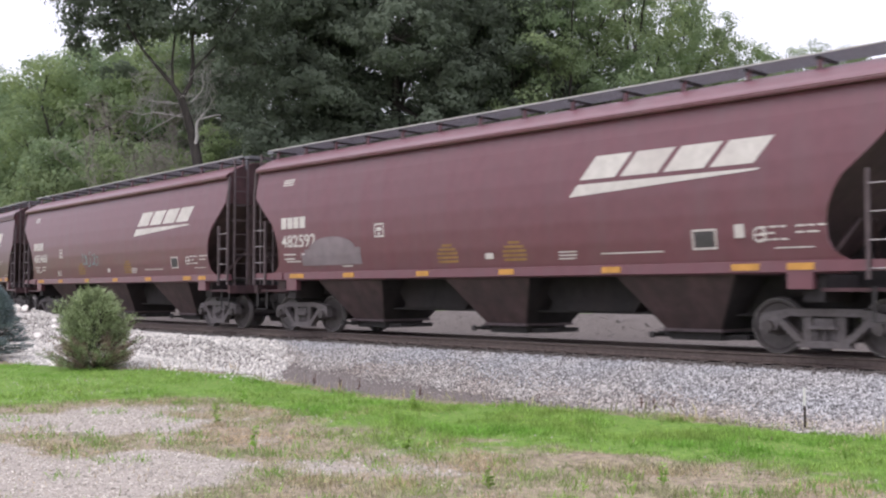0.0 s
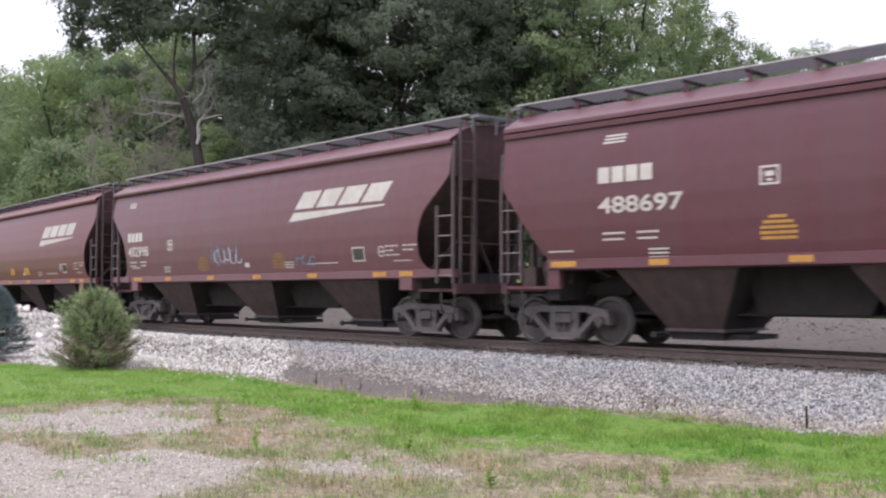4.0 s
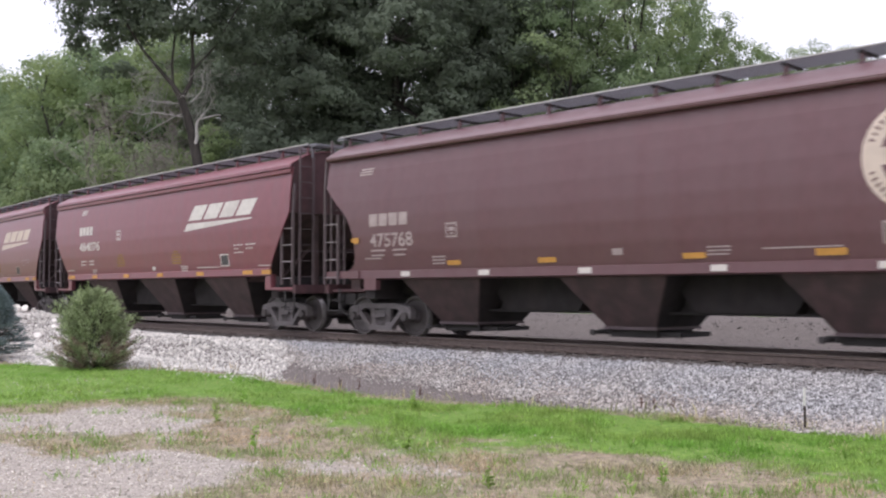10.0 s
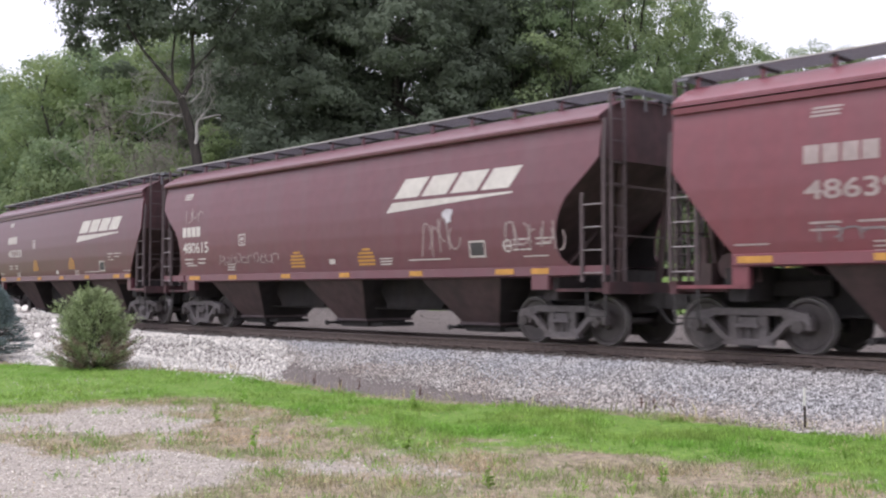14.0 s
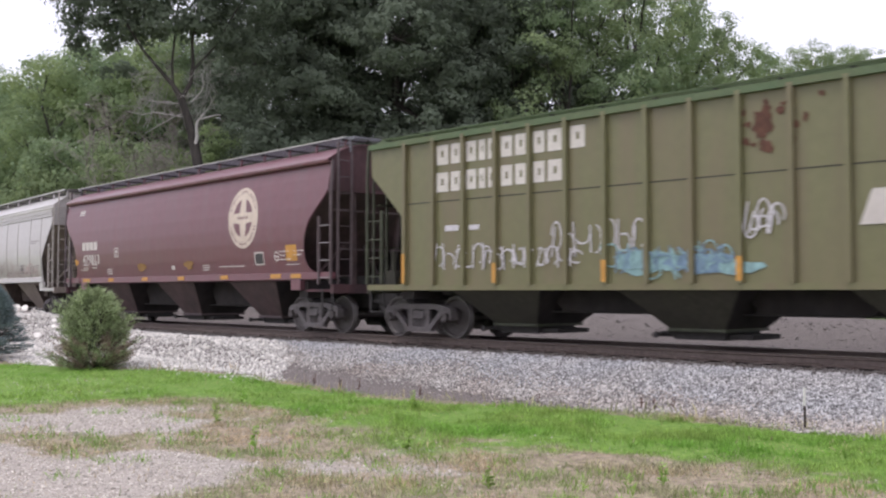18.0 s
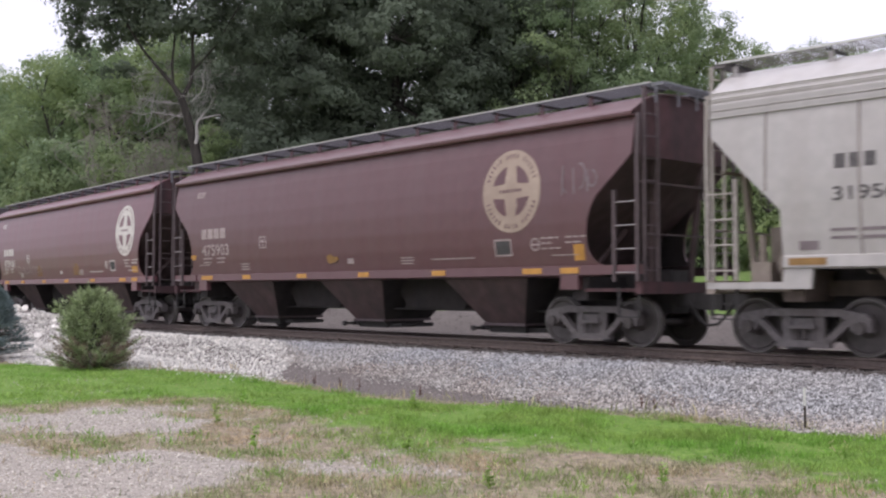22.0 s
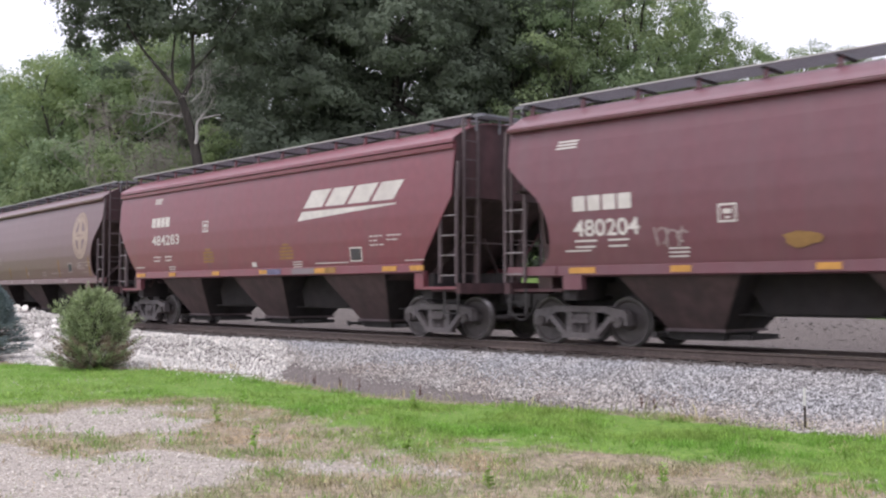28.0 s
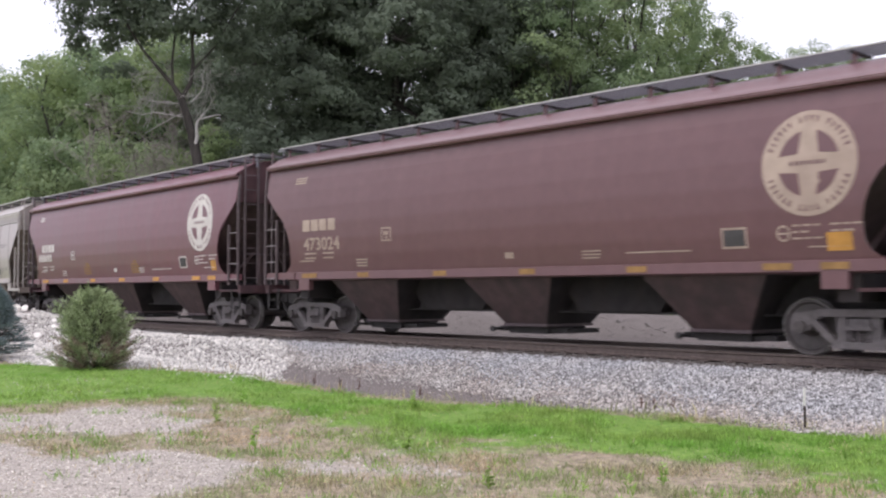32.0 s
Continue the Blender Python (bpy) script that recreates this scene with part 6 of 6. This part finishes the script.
def lobes_for(seed, height, spread, low, n):
    rnd = random.Random(seed)
    out = []
    for i in range(n):
        q = (i + 0.5) / n
        z = low + (height - low) * q
        w = spread * math.sin(math.pi * (0.18 + 0.74 * q)) ** 0.7
        a = i * 2.4 + rnd.uniform(-0.4, 0.4)
        r = w * rnd.uniform(0.35, 0.62)
        size = spread * rnd.uniform(0.36, 0.5)
        out.append((math.cos(a) * r, math.sin(a) * r, z, size, size * rnd.uniform(0.6, 0.85)))
    return out


TREE_KINDS = {}


def tree_kind(key, seed, height, spread, low, n, mat, leaf=0.3, per=34, girth=0.3):
    lb = lobes_for(seed, height, spread, low, n)
    TREE_KINDS[key] = (limbs(seed, height, girth, lb), crown(key, seed, lb, leaf, leaf, mat, per), height)


tree_kind("oak_dark", 11, 20, 6.2, 3.0, 16, "leaf_dark", 0.175, 90, 0.42)
tree_kind("oak_dark_b", 12, 21, 6.0, 2.5, 16, "leaf_dark", 0.175, 90, 0.42)
tree_kind("maple", 13, 15, 4.6, 2.5, 13, "leaf_mid", 0.142, 84, 0.28)
tree_kind("maple_b", 14, 14, 4.4, 2.0, 13, "leaf_mid", 0.142, 84, 0.28)
tree_kind("locust", 15, 12, 4.2, 1.6, 12, "leaf_light", 0.17, 78, 0.22)
tree_kind("thicket", 16, 5.5, 3.4, 0.9, 9, "leaf_mid", 0.15, 80, 0.1)
tree_kind("thicket_b", 17, 4.5, 3.2, 0.8, 8, "leaf_light", 0.15, 80, 0.1)
tree_kind("thicket_dark", 18, 7.5, 4.2, 1.0, 10, "leaf_dark", 0.18, 80, 0.14)
TREE_LABEL = {"oak_dark": "tall dark oak in full leaf", "oak_dark_b": "tall dark oak in full leaf", "maple": "green maple with gaps of sky in its crown",
              "maple_b": "green maple with gaps of sky in its crown", "locust": "light green locust tree at the wood's edge", "thicket": "dense green thicket under the trees",
              "thicket_b": "light green shrub under the trees", "thicket_dark": "dark shrubby understorey tree"}


def plant(key, x, y, scale=1.0, turn=0.0, squash=1.0):
    trunk, leaves, _ = TREE_KINDS[key]
    shrub = "thicket" in key
    t = tagged(new("shrub" if shrub else "tree"), TREE_LABEL[key], "shrub" if shrub else "tree", "edge of the wood")
    z = float(ground_height(np.array([x]), np.array([y]))[0])
    t.matrix_world = Matrix.Translation((x, y, z)) @ Matrix.Rotation(turn, 4, "Z") @ Matrix.Diagonal((scale, scale, scale * squash, 1))
    put("trunk", trunk, t)
    put("crown", leaves, t)


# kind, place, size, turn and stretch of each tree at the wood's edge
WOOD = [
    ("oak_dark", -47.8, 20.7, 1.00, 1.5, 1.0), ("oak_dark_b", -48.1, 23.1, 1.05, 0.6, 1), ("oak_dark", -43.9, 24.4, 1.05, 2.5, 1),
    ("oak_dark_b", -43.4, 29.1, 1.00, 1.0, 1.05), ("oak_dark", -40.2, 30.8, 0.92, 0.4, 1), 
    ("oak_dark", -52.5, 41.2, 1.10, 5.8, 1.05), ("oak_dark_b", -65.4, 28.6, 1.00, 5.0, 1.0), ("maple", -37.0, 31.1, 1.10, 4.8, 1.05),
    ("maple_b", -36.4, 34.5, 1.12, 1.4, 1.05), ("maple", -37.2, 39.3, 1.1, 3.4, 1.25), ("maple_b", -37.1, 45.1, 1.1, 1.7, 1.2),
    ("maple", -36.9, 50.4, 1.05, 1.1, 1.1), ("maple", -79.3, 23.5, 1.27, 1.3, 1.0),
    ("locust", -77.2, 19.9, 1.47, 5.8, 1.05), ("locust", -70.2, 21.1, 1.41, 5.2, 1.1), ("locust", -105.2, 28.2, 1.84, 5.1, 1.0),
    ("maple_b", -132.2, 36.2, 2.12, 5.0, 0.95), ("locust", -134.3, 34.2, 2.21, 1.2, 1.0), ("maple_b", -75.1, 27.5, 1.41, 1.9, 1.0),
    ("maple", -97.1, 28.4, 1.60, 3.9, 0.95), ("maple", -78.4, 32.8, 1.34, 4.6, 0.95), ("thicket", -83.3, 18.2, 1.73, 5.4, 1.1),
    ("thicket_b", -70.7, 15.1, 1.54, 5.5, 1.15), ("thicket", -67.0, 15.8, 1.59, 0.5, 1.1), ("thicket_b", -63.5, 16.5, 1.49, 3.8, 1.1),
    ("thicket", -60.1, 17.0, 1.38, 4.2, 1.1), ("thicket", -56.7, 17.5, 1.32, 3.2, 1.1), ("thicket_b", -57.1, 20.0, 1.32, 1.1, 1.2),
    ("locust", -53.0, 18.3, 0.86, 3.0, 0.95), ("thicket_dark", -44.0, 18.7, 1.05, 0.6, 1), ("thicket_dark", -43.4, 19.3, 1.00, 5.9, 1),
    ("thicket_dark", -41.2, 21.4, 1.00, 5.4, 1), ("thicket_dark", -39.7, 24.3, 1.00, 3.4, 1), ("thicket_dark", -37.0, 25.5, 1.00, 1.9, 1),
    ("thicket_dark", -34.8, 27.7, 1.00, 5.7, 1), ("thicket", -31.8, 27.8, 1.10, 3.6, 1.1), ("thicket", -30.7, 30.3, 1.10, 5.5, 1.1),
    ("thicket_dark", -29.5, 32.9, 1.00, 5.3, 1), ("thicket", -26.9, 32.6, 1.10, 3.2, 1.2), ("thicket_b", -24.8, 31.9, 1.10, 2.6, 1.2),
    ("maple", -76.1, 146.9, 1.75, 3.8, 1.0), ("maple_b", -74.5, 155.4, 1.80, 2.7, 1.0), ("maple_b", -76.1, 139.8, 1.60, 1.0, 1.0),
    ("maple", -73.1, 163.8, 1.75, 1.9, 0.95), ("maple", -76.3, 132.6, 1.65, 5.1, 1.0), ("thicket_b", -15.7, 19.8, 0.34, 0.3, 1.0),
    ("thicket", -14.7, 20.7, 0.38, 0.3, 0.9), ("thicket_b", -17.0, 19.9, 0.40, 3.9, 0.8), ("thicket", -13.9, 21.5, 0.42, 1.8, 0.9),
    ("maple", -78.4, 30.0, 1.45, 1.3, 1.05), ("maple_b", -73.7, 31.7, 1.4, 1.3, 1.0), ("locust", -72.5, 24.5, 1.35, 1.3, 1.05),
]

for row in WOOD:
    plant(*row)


def bare_tree(x, y, name, label, joints, mat):
    z = float(ground_height(np.array([x]), np.array([y]))[0])
    t = tagged(new(name), label, "tree")
    t.location = (x, y, z)
    for nm, runs, m in joints:
        g = Shape()
        for pts in runs:
            for (a, r), (b, q) in zip(pts, pts[1:]):
                g.tube(a, b, r, q, 8)
        put(nm, g.mesh(nm, m), t)
    return t


def build_trunk_tree():
    """The tree whose trunk and dead limbs stand free against the wood."""
    rt = Vector((0.7157, 0.6984, 0))
    back = Vector((-0.6984, 0.7157, 0))

    def p(h, z, d=0.0):
        return rt * h + back * d + Vector((0, 0, z))
    zg = float(ground_height(np.array([-47.45]), np.array([13.27]))[0])

    def w(h, z, d=0.0):
        return p(h, z - zg, d)
    live = [[(p(0.4, -0.5), 0.5), (w(0.3, 3.0), 0.38), (w(0.0, 7.58), 0.3), (w(-0.31, 9.1), 0.25), (w(-0.67, 10.45), 0.22), (w(-1.04, 11.5), 0.19)],
            [(w(-1.04, 11.5), 0.16), (w(-1.43, 12.1), 0.13), (w(-2.04, 12.8), 0.1), (w(-2.73, 13.6), 0.075), (w(-3.2, 14.2), 0.06), (w(-4.6, 16.5), 0.03)],
            [(w(-0.95, 11.4), 0.13), (w(-0.49, 12.3), 0.12), (w(-0.37, 13.3), 0.1), (w(-0.43, 14.5), 0.08), (w(0.3, 18), 0.04)],
            [(w(-1.43, 12.1), 0.08), (w(-1.5, 13.4), 0.06), (w(-1.2, 16.5), 0.04)],
            [(w(-0.4, 12.9), 0.06), (w(0.8, 14.2), 0.05), (w(2.4, 17), 0.03)]]
    dead = [[(w(-0.85, 10.4), 0.045), (w(-2.49, 10.66), 0.035), (w(-3.03, 10.51), 0.028), (w(-3.7, 10.66), 0.014)],
            [(w(-0.95, 11.09), 0.04), (w(-2.34, 11.24), 0.028), (w(-3.4, 11.39), 0.012)],
            [(w(-0.8, 10.6), 0.04), (w(-1.22, 10.48), 0.035), (w(-2.34, 9.85), 0.028), (w(-2.94, 9.51), 0.012)],
            [(w(-0.12, 8.9, -0.3), 0.09), (w(-0.04, 9.3, -0.3), 0.1), (w(-0.1, 9.8, -0.3), 0.085), (w(-0.02, 10.15, -0.3), 0.075), (w(0.3, 10.5, -0.3), 0.04)],
            [(w(0.0, 10.2, -0.3), 0.05), (w(0.84, 10.42, -0.3), 0.04), (w(1.2, 10.48, -0.3), 0.02)],
            [(w(-0.45, 11.2), 0.045), (w(0.05, 11.7), 0.04), (w(0.2, 12.1), 0.036), (w(0.12, 12.6), 0.032), (w(0.26, 13.0), 0.026), (w(0.14, 13.5), 0.012)]]
    tree = bare_tree(-47.45, 13.27, "tree", "old oak with a bare dark trunk and pale dead limbs", [("trunk", live, "bark")] + [("dead_limb", [one], "dead_wood") for one in dead], None)
    lb = [(-5.9, 0, 14.6, 1.4, 1.2), (-6.5, 0, 15.9, 1.3, 1.0), (-7.0, 0.4, 17.2, 1.5, 1.2), (-4.2, 0.6, 15.4, 1.8, 1.3), (-1.6, 0.2, 14.9, 1.5, 0.9), (0.6, -0.4, 14.6, 1.6, 1.1), (2.6, 0.5, 13.2, 1.4, 1.2), (-5.2, 0, 17.4, 2.2, 1.6),
          (-1.5, 0, 17.8, 2.8, 1.9), (2.4, 0, 17.0, 2.4, 1.9), (0, 0, 20.6, 3.4, 2.0), (-2.6, 0.8, 15.5, 1.5, 1.0), (-0.8, 0.9, 16.3, 1.7, 1.2), (-3.7, 0.6, 16.6, 1.5, 1.0), (1.0, 0.6, 16.0, 1.6, 1.1), (-4.4, 0.4, 12.6, 0.9, 0.7), (2.0, 0, 11.0, 0.9, 1.1), (1.5, 0.6, 12.2, 0.8, 0.8), (2.4, 0, 9.2, 0.8, 0.7)]
    world_lobes = [(*(rt * h + back * d)[:2], z, rx, rz) for h, d, z, rx, rz in lb]
    put("crown", crown("oak_crown", 31, world_lobes, 0.18, 0.18, "leaf_dark", 80, 0.4), tree)
    # grey dead brush hung with vines beside it
    rnd = random.Random(8)
    dead_tree = tagged(new("dead_tree"), "leafless grey brush tangled beside the oak", "tree")
    dead_tree.location = (-47.45, 13.27, 0.6)
    for clump in range(16):
        g = Shape()
        high = clump > 11
        mid = (rnd.uniform(-3.2, 0.4), rnd.uniform(9.8, 12.0)) if high else (rnd.uniform(-6.2, -1.0), rnd.uniform(5.0, 9.0))
        for _ in range(10):
            a = p(mid[0] + rnd.uniform(-0.7, 0.7), mid[1] + rnd.uniform(-0.8, 0.8), rnd.uniform(0.5, 1.9))
            b = a + Vector((rnd.uniform(-1.3, 1.3), rnd.uniform(-0.9, 0.9), rnd.uniform(0.3, 2.2)))
            c = b + Vector((rnd.uniform(-1.5, 1.5), rnd.uniform(-0.9, 0.9), rnd.uniform(-0.5, 1.2)))
            g.tube(a, b, 0.018, 0.013, 4).tube(b, c, 0.013, 0.005, 4)
            for _ in range(12):
                q = b.lerp(c, rnd.random())
                g.tube(q, q + Vector((rnd.uniform(-0.6, 0.6), rnd.uniform(-0.6, 0.6), rnd.uniform(-0.3, 0.5))), 0.01, 0.004, 4)
        put("bough", g.mesh("bough", "dead_wood" if high else "grey_wood"), dead_tree)


build_trunk_tree()


def build_house():
    """A yellow clapboard house behind the track, seen between the cars."""
    house = tagged(new("house"), "yellow clapboard house with small white-framed windows", "house")
    house.matrix_world = Matrix.Translation((-19.55, 23.71, 1.35)) @ Matrix.Rotation(-0.065, 4, "Z")
    L, D, Hh = 15.0, 8.0, 5.3
    wins = ((3.3, 2.35), (7.0, 2.35), (11.0, 2.35))
    w2, h2 = 0.55, 0.75

    # the front wall leaves real openings for its windows
    edges = [0.0]
    for c, _ in wins:
        edges += [c - w2 / 2, c + w2 / 2]
    edges.append(L)
    front = Shape()
    for i in range(0, len(edges), 2):
        front.box(edges[i], edges[i + 1], 0, 0.2, 0, Hh)
    for c, z in wins:
        front.box(c - w2 / 2, c + w2 / 2, 0, 0.2, 0, z)
        front.box(c - w2 / 2, c + w2 / 2, 0, 0.2, z + h2, Hh)
    put("wall", front.mesh("front_wall", "yellow_siding"), house)
    put("wall", Shape().box(0, 0.2, 0.2, D, 0, Hh).mesh("side_wall", "yellow_siding"), house)
    put("wall", Shape().box(L - 0.2, L, 0.2, D, 0, Hh).mesh("side_wall", "yellow_siding"), house)
    put("wall", Shape().box(0.2, L - 0.2, D - 0.2, D, 0, Hh).mesh("back_wall", "yellow_siding"), house)
    for j in range(26):
        z = 0.05 + j * 0.2
        cuts = sorted([0.0, L] + [e for c, q in wins for e in ((c - w2 / 2 - 0.08, c + w2 / 2 + 0.08) if q - 0.2 < z < q + h2 + 0.05 else ())])
        g = Shape()
        for i in range(0, len(cuts), 2):
            g.add([(cuts[i], -0.035, z), (cuts[i + 1], -0.035, z), (cuts[i + 1], -0.008, z + 0.2), (cuts[i], -0.008, z + 0.2), (cuts[i], 0.0, z), (cuts[i + 1], 0.0, z)], [(0, 1, 2, 3), (4, 5, 1, 0)])
        put("clapboard", g.mesh("clapboard", "yellow_siding"), house)
    for c, z in wins:
        frame_g = Shape()
        for x0, x1, z0, z1 in ((c - w2 / 2 - 0.08, c + w2 / 2 + 0.08, z + h2, z + h2 + 0.1), (c - w2 / 2 - 0.08, c + w2 / 2 + 0.08, z - 0.1, z), (c - w2 / 2 - 0.08, c - w2 / 2, z, z + h2), (c + w2 / 2, c + w2 / 2 + 0.08, z, z + h2), (c - w2 / 2, c + w2 / 2, z + h2 / 2 - 0.025, z + h2 / 2 + 0.025)):
            frame_g.box(x0, x1, -0.05, 0.04, z0, z1)
        w = put("window", frame_g.mesh("window", "white_trim"), house, label="small white-framed sash window")
        put("pane", Shape().box(c - w2 / 2, c + w2 / 2, 0.05, 0.06, z, z + h2).mesh("pane", "window_glass"), w)
    roof = Shape().prism([(-0.4, Hh - 0.1), (L + 0.4, Hh - 0.1), (L + 0.4, Hh), (-0.4, Hh)], -0.4, D + 0.4)
    for s in (0, 1):
        y0, y1 = (-0.5, D / 2) if s == 0 else (D + 0.5, D / 2)
        roof.add([(-0.4, y0, Hh), (L + 0.4, y0, Hh), (L + 0.4, y1, Hh + 1.5), (-0.4, y1, Hh + 1.5), (-0.4, y0, Hh + 0.12), (L + 0.4, y0, Hh + 0.12), (L + 0.4, y1, Hh + 1.62), (-0.4, y1, Hh + 1.62)],
                 [(0, 1, 2, 3), (4, 5, 6, 7), (0, 1, 5, 4), (1, 2, 6, 5), (2, 3, 7, 6), (3, 0, 4, 7)])
    put("roof", roof.mesh("house_roof", "roof_shingle"), house)


build_house()


# ---- the train's run ----
def run(t):
    """Metres the train has come along the track by t seconds."""
    q = t / 32
    return -13.8946 + 359.332 * q - 9.2464 * q ** 2 + 23.4775 * q ** 3 - 12.1829 * q ** 4


def car_pose(u):
    x, y, a = along(u)
    return Matrix.Translation((x - 0.075 * math.sin(a), y + 0.075 * math.cos(a), 0)) @ Matrix.Rotation(a, 4, "Z")


def motions():
    for car, off in zip(CARS, OFFSETS):
        walk(car, [(k * 0.5, car_pose(off + run(k * 0.5))) for k in range(65)])
    # all wheels turn alike: one run of keys for the leading and one for the trailing axle of a truck
    for s in (-1, 1):
        first = WHEELSETS[s][0]
        walk(first, [(k / 30, Matrix.Translation((s * 0.92, 0, 0.457)) @ Matrix.Rotation((run(k / 30) / 0.457) % math.tau, 4, "Y")) for k in range(961)])
        for w in WHEELSETS[s][1:]:
            w.rotation_mode = "QUATERNION"
            keys = w.animation_data_create()
            keys.action = first.animation_data.action
            keys.action_slot = first.animation_data.action_slot


motions()
